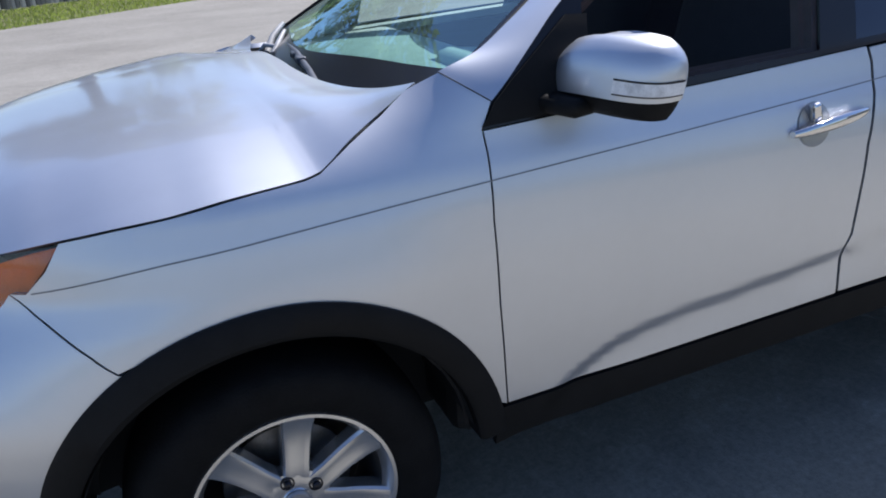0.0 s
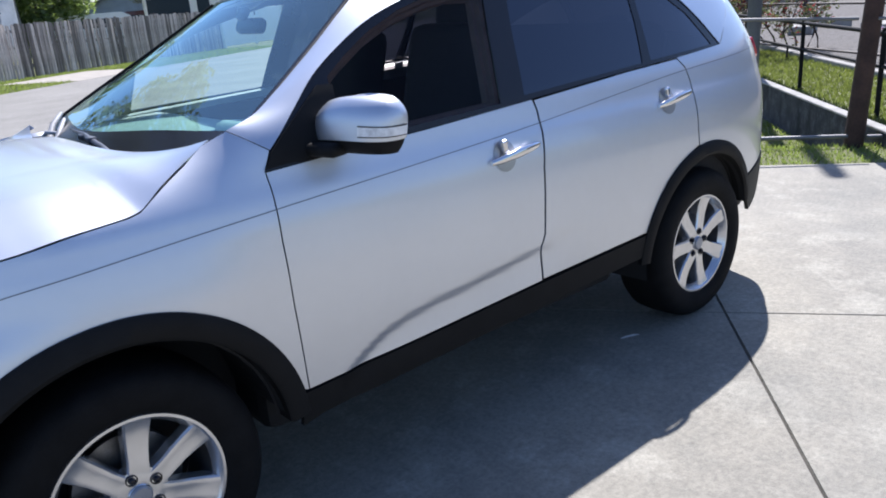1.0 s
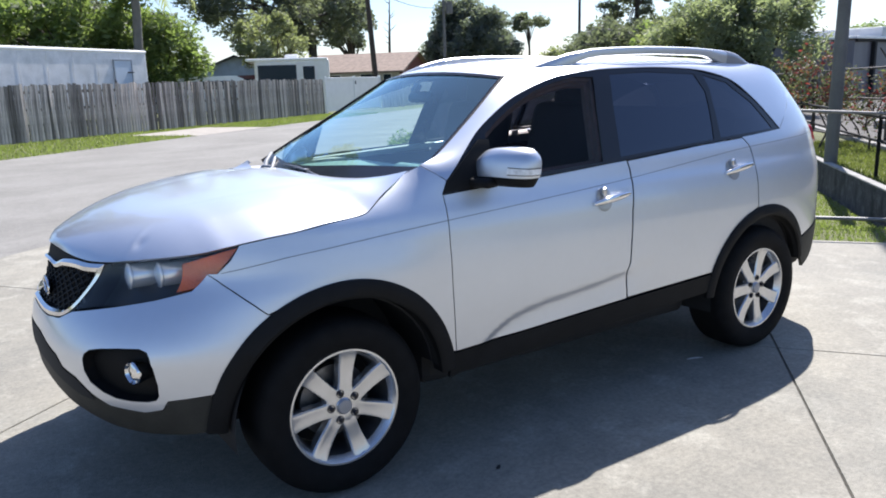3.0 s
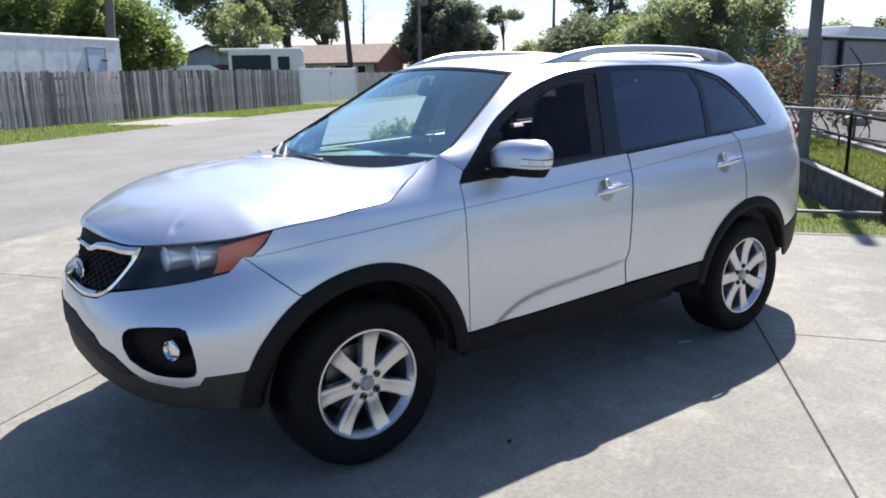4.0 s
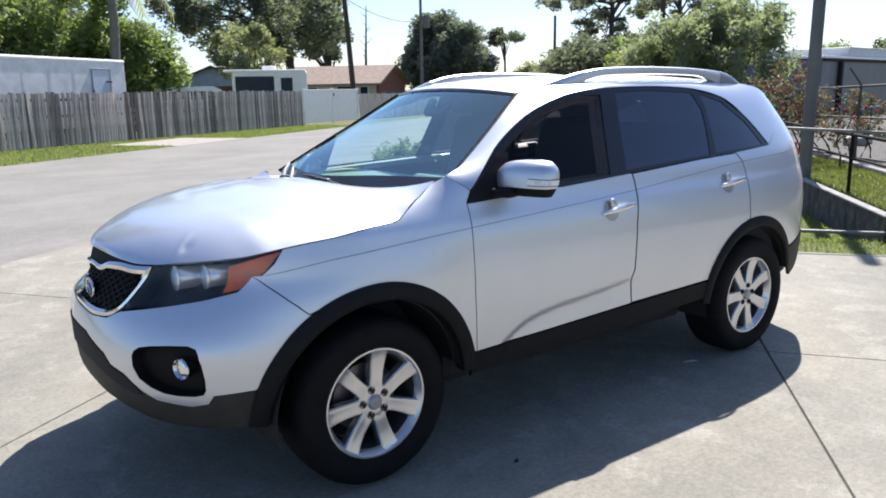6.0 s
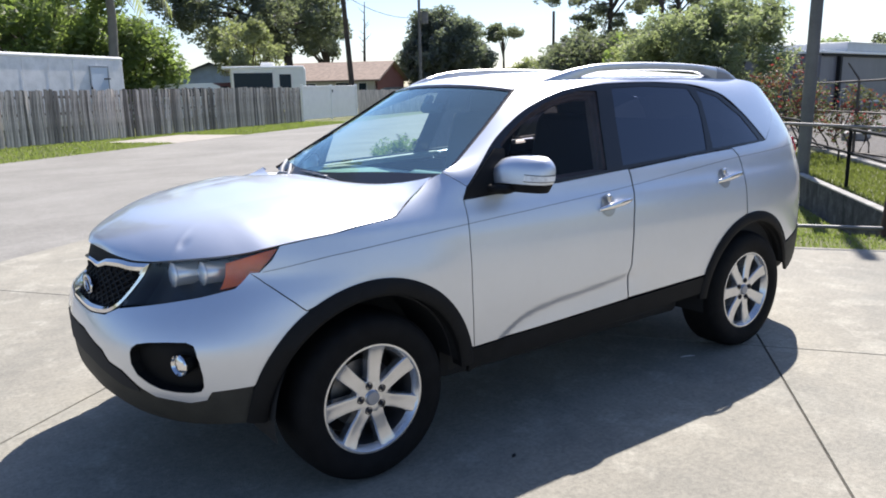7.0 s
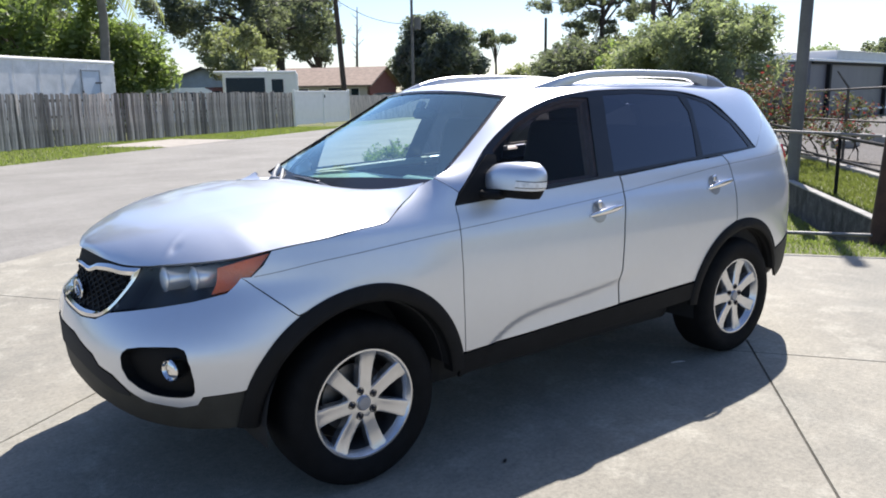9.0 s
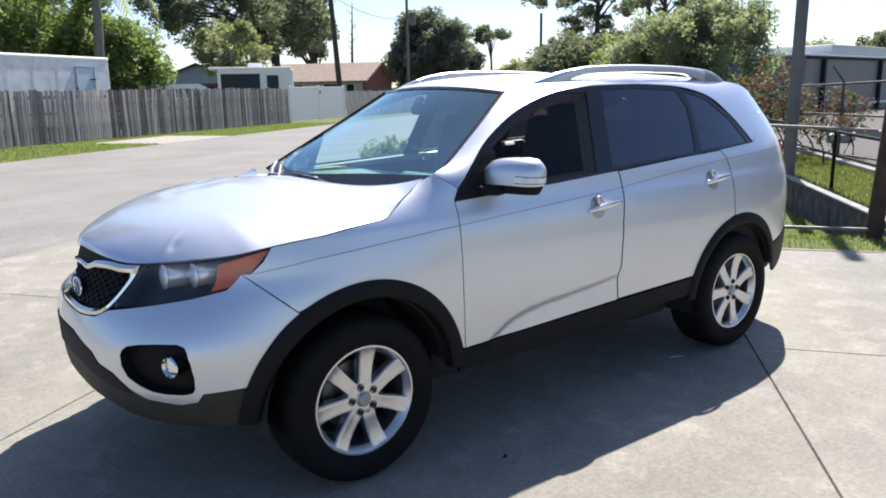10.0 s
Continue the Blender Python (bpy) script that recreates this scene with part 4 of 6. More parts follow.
def panel(name, poly, fn, material, parent, label="", gap=.0016, step=.035, depth=.018, holes=(), outward=None):
    """A sheet cut from the surface fn(a, b) along an outline, with a turned-in edge and smooth normals."""
    poly = dense(shrink(dense(poly, step), gap), step)
    holes = [dense(h, step) for h in holes]
    pts, edges = [], []
    for loop in [poly, *holes]:
        k = len(pts)
        pts += loop
        edges += [(k + i, k + (i + 1) % len(loop)) for i in range(len(loop))]
    xs, ys = [p[0] for p in poly], [p[1] for p in poly]
    bnd = np.array(pts)
    x = min(xs) + step * .5
    while x < max(xs):
        y = min(ys) + step * .5
        while y < max(ys):
            if inside((x, y), poly) and not any(inside((x, y), h) for h in holes) and np.min(np.hypot(bnd[:, 0] - x, bnd[:, 1] - y)) > step * .45:
                pts.append((x, y))
            y += step
        x += step
    vs, _, fs, _, _, _ = delaunay_2d_cdt([Vector(p) for p in pts], edges, [], 0, 1e-6)
    keep = []
    for f in fs:
        c = (sum(vs[i].x for i in f) / len(f), sum(vs[i].y for i in f) / len(f))
        if inside(c, poly) and not any(inside(c, h) for h in holes):
            keep.append(list(f))
    P = [fn(v.x, v.y) for v in vs]
    e = .004
    N = []
    for v in vs:
        n = (fn(v.x + e, v.y) - fn(v.x - e, v.y)).cross(fn(v.x, v.y + e) - fn(v.x, v.y - e))
        n = n.normalized() if n.length > 1e-9 else Vector((0, 0, 1))
        N.append(n)
    mid = outward or Vector((1.35, 0, .7))
    flip = sum((P[i] - mid).dot(N[i]) for i in range(len(P))) < 0
    if flip:
        N = [-n for n in N]
    faces = []
    for f in keep:
        a, b, c = (P[i] for i in f[:3])
        faces.append(f if (b - a).cross(c - a).dot(N[f[0]]) > 0 else f[::-1])
    count = {}
    for f in faces:
        for i in range(len(f)):
            count[(f[i], f[(i + 1) % len(f)])] = 1
    rim = [(a, b) for a, b in count if (b, a) not in count]
    verts = list(P)
    norms = list(N)
    top, low = {}, {}
    for a, b in rim:
        for i in (a, b):
            if i not in top:
                top[i] = len(verts)
                verts.append(P[i])
                low[i] = len(verts)
                verts.append(P[i] - N[i] * depth)
                norms += [Vector((0, 0, 0))] * 2
    faces += [(top[b], top[a], low[a], low[b]) for a, b in rim]
    me = bpy.data.meshes.new(name)
    me.from_pydata([tuple(v) for v in verts], [], faces)
    me.materials.append(material)
    me.shade_smooth()
    me.normals_split_custom_set_from_vertices([tuple(n) for n in norms])
    ob = new(name, me)
    ob.parent = parent
    ob.matrix_parent_inverse = unplace(parent)
    if label:
        ob["label"] = label
    return ob


def spans(rows, across=24, power=2.4, sub=6):
    """Points of a crowned sheet; each row is (edge point, middle point) of the half, given on the right-hand side as y > 0."""
    ks = list(range(len(rows)))
    f = [spline(ks, [r[i][j] for r in rows]) for i in (0, 1) for j in range(3)]
    out = []
    for k in range((len(rows) - 1) * sub + 1):
        u = k / sub
        ex, ey, ez, cx, _, cz = (g(u) for g in f)
        row = []
        for i in range(across + 1):
            v = math.sin(math.pi / 2 * (2 * i / across - 1))
            a = abs(v)
            row.append(Vector((cx + (ex - cx) * a ** 2, v * ey, cz + (ez - cz) * a ** power)))
        out.append(row)
    return out


car = thing("car", "silver mid-size SUV with black lower cladding parked on the concrete drive", "car", (1.35, 0, 0))


def both(build):
    for side in (-1, 1):
        build(side)


def S(side, off=0.0):
    def fn(a, b):
        p = skin(a, b, side)
        if off:
            e = .004
            n = (skin(a + e, b, side) - skin(a - e, b, side)).cross(skin(a, b + e, side) - skin(a, b - e, side))
            n = n.normalized()
            if n.dot(p - Vector((1.35, 0, .7))) < 0:
                n = -n
            p = p + n * off
        return p
    return fn


def X(*pts):
    return [(qx(x, z), z) for x, z in pts]


def arc(cx, r, a0, a1, n=18, cz=.36):
    return [(cx + r * math.cos(radians(a0 + (a1 - a0) * k / n)), cz + r * math.sin(radians(a0 + (a1 - a0) * k / n))) for k in range(n + 1)]


FRONT_ARCH = arc(0, .515, 14, 165)
REAR_ARCH = arc(2.7, .49, 24, 159)
HOODLINE = [(-.341, 1.046), (-.24, 1.064), (-.135, 1.078), (-.04, 1.0925), (.115, 1.1055), (.145, 1.112), (.22, 1.155), (.30, 1.197)]
SEAM1 = [(.500, 1.144), (.503, 1.10), (.498, .957), (.505, .754), (.524, .474)]
SEAM2 = [(1.594, 1.195), (1.606, 1.15), (1.604, 1.08), (1.582, .95), (1.576, .80), (1.574, .70), (1.556, .657), (1.560, .60), (1.566, .513)]
SEAM3 = [(2.539, 1.245), (2.585, 1.20), (2.604, 1.14), (2.606, 1.04), (2.612, .90), (2.616, .85)]
BELT = [(.500, 1.144), (.738, 1.155), (1.098, 1.169), (1.594, 1.195), (2.175, 1.23), (2.539, 1.245), (2.934, 1.268)]


def flank(side):
    # front wing
    poly = HOODLINE + ([(.36, 1.235), (.434, 1.263), (.53, 1.198)] if side < 0 else [(.36, 1.205), (.44, 1.19)]) + SEAM1 + [p for p in FRONT_ARCH if p[0] > -.27] + [(-.291, .800), (-.331, .837), (-.372, .874), (-.412, .911), (-.452, .948), (-.420, .950), (-.376, .994)]
    panel("front_wing", X(*poly), S(side), PAINT, car)
    # doors
    poly = SEAM1[::-1] + [p for p in BELT if .5 < p[0] < 1.5] + SEAM2 + [(.878, .485)]
    d = panel("front_door", X(*poly), S(side), PAINT, car, "", .003, .018)
    handle(side, 1.44, 1.026, d)
    poly = SEAM2[::-1] + [p for p in BELT if 1.7 < p[0] < 2.5] + SEAM3 + [p for p in REAR_ARCH if p[0] < 2.6][0:] + [(2.25, .530)]
    d = panel("rear_door", X(*poly), S(side), PAINT, car, "", .007)
    handle(side, 2.44, 1.078, d)
    # rear quarter
    poly = SEAM3[::-1] + [(2.934, 1.268), (3.05, 1.35), (3.2, 1.45), (3.33, 1.53), (3.40, 1.53), (3.50, 1.42), (3.60, 1.27), (3.60, 1.16), (3.60, .95), (3.64, .88), (3.70, .70), (3.40, .665), (3.14, .61)] + [p for p in REAR_ARCH if p[0] > 2.63]
    panel("rear_quarter", X(*poly), S(side), PAINT, car)
    # tail lamp
    panel("tail_lamp", X((3.48, 1.25), (3.48, 1.17), (3.605, 1.10), (3.605, .95), (3.645, .885), (3.70, .90), (3.69, 1.25)), S(side, .012), REDLENS, car, "red tail lamp lens")
    # rear bumper cladding
    panel("rear_bumper", X((3.14, .605), (3.40, .66), (3.68, .70), (3.71, .69), (3.70, .61), (3.50, .52), (3.32, .43), (3.22, .40), (3.16, .475)), S(side, .006), LIPGREY, car, "dark grey plastic rear bumper")
    # sill
    panel("sill_cladding", X((.50, .470), (.878, .482), (1.566, .508), (2.225, .526), (2.23, .45), (2.2, .425), (.56, .375), (.49, .36)), S(side, .004), CLAD, car, "black plastic sill cladding")
    # arch cladding
    for cx, r1, r0, a0, a1 in ((0, .522, .45, 5, 178), (2.7, .497, .435, 15, 176)):
        bm = bmesh.new()
        rows = []
        for k in range(49):
            a = radians(a0 + (a1 - a0) * k / 48)
            row = []
            for r, o in ((r1, -.012), (r1, .006), (r1 - .012, .014), (r0 + .012, .018), (r0, .010), (r0 - .004, -.05)):
                x, z = cx + r * math.cos(a), .36 + r * math.sin(a)
                row.append(S(side, o)(qx(x, max(z, .16)), max(z, .16)))
            rows.append(row if side < 0 else row[::-1])
        loft(bm, rows)
        part("arch_cladding", bm, CLAD, car, "black plastic wheel arch trim", 40)
        bm = bmesh.new()
        rows = []
        for k in range(33):
            a = radians((9 if cx == 0 else 16) + (180 if cx == 0 else 173) * k / 32)
            rows.append([(cx + r * math.cos(a), side * y, .36 + r * math.sin(a)) for r, y in ((.445 if cx == 0 else .43, .91 if cx == 0 else .90), (.445, .56), (.05, .55))])
        loft(bm, rows)
        part("wheel_well", bm, DARK, car)
    # pinstripe
    g = spline([-.42, -.15, .15, .495, 1.0, 1.57, 2.1, 2.56, 3.4], [.948, .997, 1.020, 1.041, 1.070, 1.106, 1.150, 1.187, 1.222])
    line = [(qx(x, g(x)), g(x)) for x in [-.41 + 3.8 * k / 110 for k in range(111)]]
    bm = bmesh.new()
    loft(bm, [[S(side, .0012)(a, z - .0014), S(side, .0012)(a, z + .0014)] for a, z in line])
    part("pinstripe", bm, STRIPE, car, "thin grey line along the flank")
    # black window surround with its openings
    DLOTOP = [(.53, 1.196), (.58, 1.237), (.645, 1.294), (.74, 1.374), (.861, 1.447), (.996, 1.513), (1.148, 1.564), (1.303, 1.600), (1.48, 1.620), (1.632, 1.629), (1.93, 1.633), (2.275, 1.62), (2.575, 1.564), (2.767, 1.443), (2.934, 1.268)]
    if side > 0:
        DLOTOP = [(x, z - .03 * ramp(.60, .72, x) * (1 - ramp(1.2, 1.5, x))) for x, z in DLOTOP]
    dl = [p for p in BELT if p[0] < 2.9] + DLOTOP[::-1]
    fw = [(.76, 1.176), (1.44, 1.20), (1.475, 1.35), (1.535, 1.594), (1.40, 1.597), (1.27, 1.575), (1.13, 1.538), (.99, 1.483), (.87, 1.419), (.79, 1.368)]
    rw = [(1.565, 1.213), (2.30, 1.249), (2.345, 1.42), (2.352, 1.50), (2.30, 1.595), (1.93, 1.613), (1.655, 1.606), (1.60, 1.38)]
    qw = [(2.36, 1.253), (2.86, 1.275), (2.735, 1.425), (2.56, 1.54), (2.37, 1.590), (2.395, 1.51), (2.385, 1.42)]
    panel("window_surround", X(*dl), S(side, -.004), GLOSSBLACK, car, "gloss black window surround", .0, .03, .008, [X(*fw), X(*rw), X(*qw)])
    if side < 0:
        bm = bmesh.new()
        edge = dense(fw, .04)
        loft(bm, [[S(side, o)(qx(x, z), z) for x, z in shrink(edge, d)] for d, o in ((-.004, -.016), (.009, -.022), (.012, -.045), (.022, -.05), (.024, -.075))], True)
        part("window_frame", bm, FRAMETRIM, car, "grey brown inner window frame", 30)
        panel("front_door_window", X(*fw), S(side, -.010), FRONT_TINT, car, "lightly tinted closed window", -.006, .04, .003)
    pane = panel("rear_door_window", X(*rw), S(side, -.007), TINT, car, "dark tinted closed window", -.006, .04, .003)
    pane.visible_shadow = side < 0
    pane = panel("quarter_window", X(*qw), S(side, -.007), TINT, car, "dark tinted quarter window", -.006, .04, .003)
    pane.visible_shadow = side < 0
    # mirror sail
    panel("mirror_sail", X((.498, 1.148), (.76, 1.158), (.795, 1.345), (.74, 1.348), (.645, 1.279), (.58, 1.233), (.533, 1.195)), S(side, .006), CLAD, car, "matt black mirror base")
    mirror(side)
    # headlamp, lamp by lamp
    hl = [(.469, .978), (.573, .990), (.678, 1.004), (.748, 1.018), (.794, 1.035), (.823, 1.046)]
    hb = [(.818, .994), (.796, .937), (.761, .895), (.691, .867), (.60, .844), (.412, .809), (.44, .90)]
    outline = [(qy(y, z), z) for y, z in hl] + [(qx(-.376, .994), .994), (qx(-.424, .942), .942), (qx(-.507, .895), .895)] + [(qy(y, z), z) for y, z in hb[3:]]
    lamp = panel("headlamp", outline, S(side, -.09), LAMPBLACK, car, "smoked headlamp with two chrome lamp barrels", .002, .03, .0)
    panel("lens", outline, S(side, -.002), CLEARLENS, lamp, "clear headlamp lens", .003, .03, .004)
    panel("turn_lens", [(qy(.712, .984), .984), (qx(-.40, 1.025), 1.025), (qx(-.352, 1.037), 1.037), (qx(-.39, .99), .99), (qx(-.43, .945), .945), (qx(-.50, .905), .905), (qx(-.556, .893), .893)], S(side, -.016), AMBER, lamp, "amber turn lens", .0, .03, .02)
    for y, z, r in ((.522, .926, .047), (.618, .936, .045)):
        rim = S(side, -.010)(qy(y + r * .92, z), z)
        tip = Vector((rim.x + .004, side * y, z))
        rows = []
        for rr, o in ((r * .98, .15), (r, .07), (r * .97, .010), (r * 1.05, .006), (r * 1.05, 0), (r * .97, -.003)):
            rows.append([tip + Vector((o, rr * math.cos(2 * math.pi * k / 28), rr * math.sin(2 * math.pi * k / 28))) for k in range(28)])
        bm = bmesh.new()
        loft(bm, rows, True)
        bmesh.ops.recalc_face_normals(bm, faces=bm.faces)
        tube_ = part("projector", bm, SOFTCHROME, lamp, "chrome lamp barrel", 30)
        bm = bmesh.new()
        rows = [[tip + Vector((o, rr * math.cos(2 * math.pi * k / 28), rr * math.sin(2 * math.pi * k / 28))) for k in range(28)] for rr, o in ((r * .96, .001), (r * .8, -.006), (r * .5, -.011), (.002, -.013))]
        loft(bm, rows, True)
        bmesh.ops.recalc_face_normals(bm, faces=bm.faces)
        part("lamp_glass", bm, LAMPGLASS, tube_, "pale blue lamp glass", 60)
    # front bumper
    low = [(0, .700), (.20, .692), (.377, .640), (.415, .600), (.492, .578), (.562, .523), (.623, .487), (.727, .470), (.771, .482), (.788, .516)]
    top = [(.412, .803), (.352, .772), (.24, .763), (.10, .772), (0, .778)]
    outline = [(qy(y, z), z) for y, z in low] + [(qx(-.50, .528), .528)] + [(qx(x, z), z) for x, z in arc(0, .515, 160, 122, 8)] + [(qx(-.291, .800), .800), (qx(-.331, .837), .837), (qx(-.372, .874), .874), (qx(-.412, .911), .911), (qx(-.452, .948), .948), (qx(-.507, .893), .893)] + [(qy(y, z), z) for y, z in ((.691, .864), (.60, .841))] + [(qy(y, z), z) for y, z in top]
    fogq = [(.549, .660), (.556, .680), (.575, .696), (.62, .706), (.68, .712), (.735, .713), (.757, .702), (.768, .680), (.776, .64), (.778, .58), (.774, .538), (.766, .521), (.745, .514), (.70, .515), (.655, .522), (.612, .541), (.568, .572), (.549, .615)]
    fog = [(qy(y, z), z) for y, z in fogq]
    panel("front_bumper", outline, S(side), PAINT, car, "", .0016, .03, .02, [fog])
    pocket = panel("fog_pocket", fog, S(side, -.045), CLAD, car, "black fog lamp recess", -.008, .03, .0)
    bm = bmesh.new()
    inner = shrink(dense(fog, .02), .0025)
    loft(bm, [[S(side, o)(*p) for p in inner] for o in (-.001, -.05)], True)
    part("recess_wall", bm, CLAD, pocket)
    p = S(side, -.03)(qy(.725, .62), .62)
    d = Vector((-.94, side * .33, 0)).normalized()
    a = d.cross(Vector((0, 0, 1)))
    bm = bmesh.new()
    rows = [[p + d * o + (a * math.cos(2 * math.pi * k / 24) + Vector((0, 0, 1)) * math.sin(2 * math.pi * k / 24)) * rr for k in range(24)] for rr, o in ((.042, -.03), (.044, .018), (.040, .024), (.035, .014), (.026, .019), (.014, .022), (.002, .023))]
    loft(bm, rows, True)
    part("fog_lamp", bm, CHROME, pocket, "round chrome fog lamp", 35)
    # black lower bumper
    low2 = [(.84, .375), (.78, .365), (.68, .36), (.5, .36), (.25, .36), (0, .36)]
    outline = [(qy(y, z - .004), z - .004) for y, z in low] + [(qx(-.50, .524), .524), (qx(-.50, .43), .43), (qx(-.475, .375), .375)] + [(qy(y, z), z) for y, z in low2]
    panel("lower_bumper", outline, S(side, -.004), LIPGREY, car, "dark grey plastic lower bumper", .0, .035, .03)
    mouth = [(0, .694), (.20, .686), (.372, .634), (.41, .594), (.487, .572), (.555, .520), (.56, .500), (.50, .505), (.40, .535), (.25, .575), (0, .600)]
    panel("lower_intake", [(qy(y, z), z) for y, z in mouth], S(side, .001), DARK, car, "black lower air intake", .0, .03, .002)


def handle(side, x, z, door):
    """A chrome pull bar over a flat disc whose darker colour stands in for a cup's shade."""
    bm = bmesh.new()
    rows = []
    for k in range(13):
        a = k / 12
        px, pz = x - .125 + .25 * a, z - .012 + .026 * a
        o = .010 + .023 * math.sin(math.pi * min(1, max(0, a))) ** .6
        w = .009 + .008 * math.sin(math.pi * a) ** .7
        c = S(side, o)(px, pz)
        n = Vector((0, side, .12)).normalized()
        up = Vector((0, 0, 1))
        rows.append([c + up * w * math.cos(t) + n * .009 * math.sin(t) for t in [2 * math.pi * j / 12 for j in range(12)]])
    loft(bm, rows, True)
    bm.faces.new([v for v in bm.verts][:12])
    bm.faces.new([v for v in bm.verts][-12:][::-1])
    bmesh.ops.recalc_face_normals(bm, faces=bm.faces)
    h = part("handle", bm, CHROME, door, "chrome door handle", 50)
    bm = bmesh.new()
    rows = []
    for j, (r, o) in enumerate(((.055, .0008), (.05, -.004), (.036, -.014), (.004, -.018))):
        rows.append([S(side, .0022 + o * .1 if j == 0 else .0022)(x - .045 + r * math.cos(t) * .95, z + .002 + r * math.sin(t)) for t in [2 * math.pi * k / 28 for k in range(28)]])
    loft(bm, rows, True)
    part("cup", bm, HANDLECUP, door, "flat cup disc with its shade in the colour", 50)
    bm = bmesh.new()
    c = S(side, .016)(x - .052, z + .03)
    box(bm, c, (.028, .02, .055), Matrix.Rotation(radians(-12), 4, "Y"), .008)
    part("lock_cover", bm, CHROME, door, "chrome lock cover")


LIPGREY = mat("dark grey textured plastic", (0.046, 0.044, 0.037), 0.6, 0, 0, 0.15, 12, 0.1, 400, spec=0.2)
# darker than the body paint: the handle cup's shade as colour
HANDLECUP = mat("paint darkened for cup shade", (0.36, 0.37, 0.39), 0.3, 0.5, 1.0, 0.02)


def mirror(side):
    """Door mirror: a rounded silver cap over a black shell, with a clear turn lens."""
    def shell(z0, z1, grow, n=28, rows=10):
        out = []
        for i in range(rows + 1):
            v = i / rows
            z = z0 + (z1 - z0) * v
            k = (z - 1.165) / .165
            ring = []
            for j in range(n):
                t = 2 * math.pi * j / n
                ct, st = math.cos(t), math.sin(t)
                ax = .072 * (1 - abs(2 * k - .9) ** 3.2 * .55) + grow
                ay = .145 * (1 - max(0, 2 * k - 1.0) ** 3 * .28 - max(0, .5 - k) ** 2 * .35) + grow
                px = ax * (abs(ct) ** .75) * (1 if ct > 0 else -1)
                py = ay * (abs(st) ** .7) * (1 if st > 0 else -1)
                sweep = .22 * (py + .12)
                zz = z - max(0, k) * (.035 * max(0, -py / .145) ** 1.6 + .012 * max(0, py / .145) ** 2)
                ring.append(Vector(((.735 if side < 0 else .64) + px + sweep + .02 * k, side * ((.972 if side < 0 else .955) + py), zz - (0 if side < 0 else .07))))
            out.append(ring if side < 0 else ring[::-1])
        return out
    bm = bmesh.new()
    r = shell(1.205, 1.322, 0)
    loft(bm, r, True)
    bm.faces.new([bm.verts.new(p) for p in r[-1]])
    bmesh.ops.remove_doubles(bm, verts=bm.verts, dist=.0001)
    bmesh.ops.recalc_face_normals(bm, faces=bm.faces)
    base = part("mirror", bm, PAINT, car, "silver door mirror cap", 60)
    bm = bmesh.new()
    r = shell(1.165, 1.203, -.003, rows=4)
    loft(bm, r, True)
    bm.faces.new([bm.verts.new(p) for p in r[0]][::-1])
    bmesh.ops.remove_doubles(bm, verts=bm.verts, dist=.0001)
    bmesh.ops.recalc_face_normals(bm, faces=bm.faces)
    part("lower_shell", bm, CLAD, base, "black lower mirror shell", 60)
    bm = bmesh.new()
    box(bm, (.685, side * .90, 1.178), (.085, .15, .04), Matrix.Rotation(radians(-side * 16), 4, "Z"), .016)
    part("arm", bm, CLAD, base, smooth=50)
    ring = shell(1.220, 1.246, .004, 56, 4)
    ring2 = shell(1.2165, 1.2495, .0025, 56, 4)
    js = range(12, 26) if side < 0 else range(55 - 25, 55 - 11)
    bm = bmesh.new()
    loft(bm, [[row[j] for j in js] for row in ring2])
    part("lamp_bezel", bm, GLOSSBLACK, base, "dark lamp surround", 60)
    js = range(12, 26) if side < 0 else range(55 - 25, 55 - 11)
    bm = bmesh.new()
    loft(bm, [[row[j] for j in js] for row in ring])
    part("turn_lamp", bm, MIRRORLENS, base, "clear turn lamp strip", 60)


MIRRORLENS = mat("frosted clear lens", (0.92, 0.93, 0.95), 0.3, 0.0, 0.6, 0.22, 45)

both(flank)

# bonnet
HOOD = [((-.842, .04, 1.003), (-.845, 0, 1.004)), ((-.814, .241, .989), (-.822, 0, 1.028)), ((-.766, .384, .977), (-.775, 0, 1.052)), ((-.721, .469, .980), (-.722, 0, 1.072)),
        ((-.649, .573, .992), (-.649, 0, 1.094)), ((-.553, .678, 1.006), (-.553, 0, 1.115)), ((-.469, .748, 1.020), (-.469, 0, 1.129)), ((-.397, .794, 1.037), (-.397, 0, 1.139))]
for (x, z), c in zip(HOODLINE + [(.385, 1.2445)], ((-.338, 1.146), (-.24, 1.158), (-.135, 1.169), (-.04, 1.178), (.08, 1.186), (.11, 1.188), (.16, 1.190), (.22, 1.188), (.285, 1.182))):
    p = skin(qx(x, z), z, 1)
    HOOD.append(((p.x, p.y - .005, z + .002), (c[0], 0, c[1])))
bm = bmesh.new()
rows = spans(HOOD, 110, 3.4, 10)
for row in rows:
    for p in row:
        a = abs(p.y)
        k = ramp(-.78, -.35, p.x) * (1 - ramp(.18, .34, p.x))
        off = a - (.60 + .16 * (p.x + .44))
        p.z += k * .012 * max(0, 1 - math.sqrt(off * off + .0004) / (.30 if off < 0 else .17))
        d, e = (p.x + .612) * .8 + (p.y + .53) * .6, (p.y + .53) * .8 - (p.x + .612) * .6
        p.x += .018 * ramp(-.02, .24, p.y) * (1 - ramp(-.75, -.45, p.x))
        p.z -= .065 * ramp(.02, .36, p.x) * ramp(.25, .74, p.y)
        p.x -= .07 * ramp(-.05, .25, p.x) * ramp(.05, .65, p.y)
        p.z -= .007 * math.exp(-(d / .022) ** 2 - (e / .018) ** 2) - .003 * math.exp(-((d - .02) / .06) ** 2 - ((e - .03) / .012) ** 2)
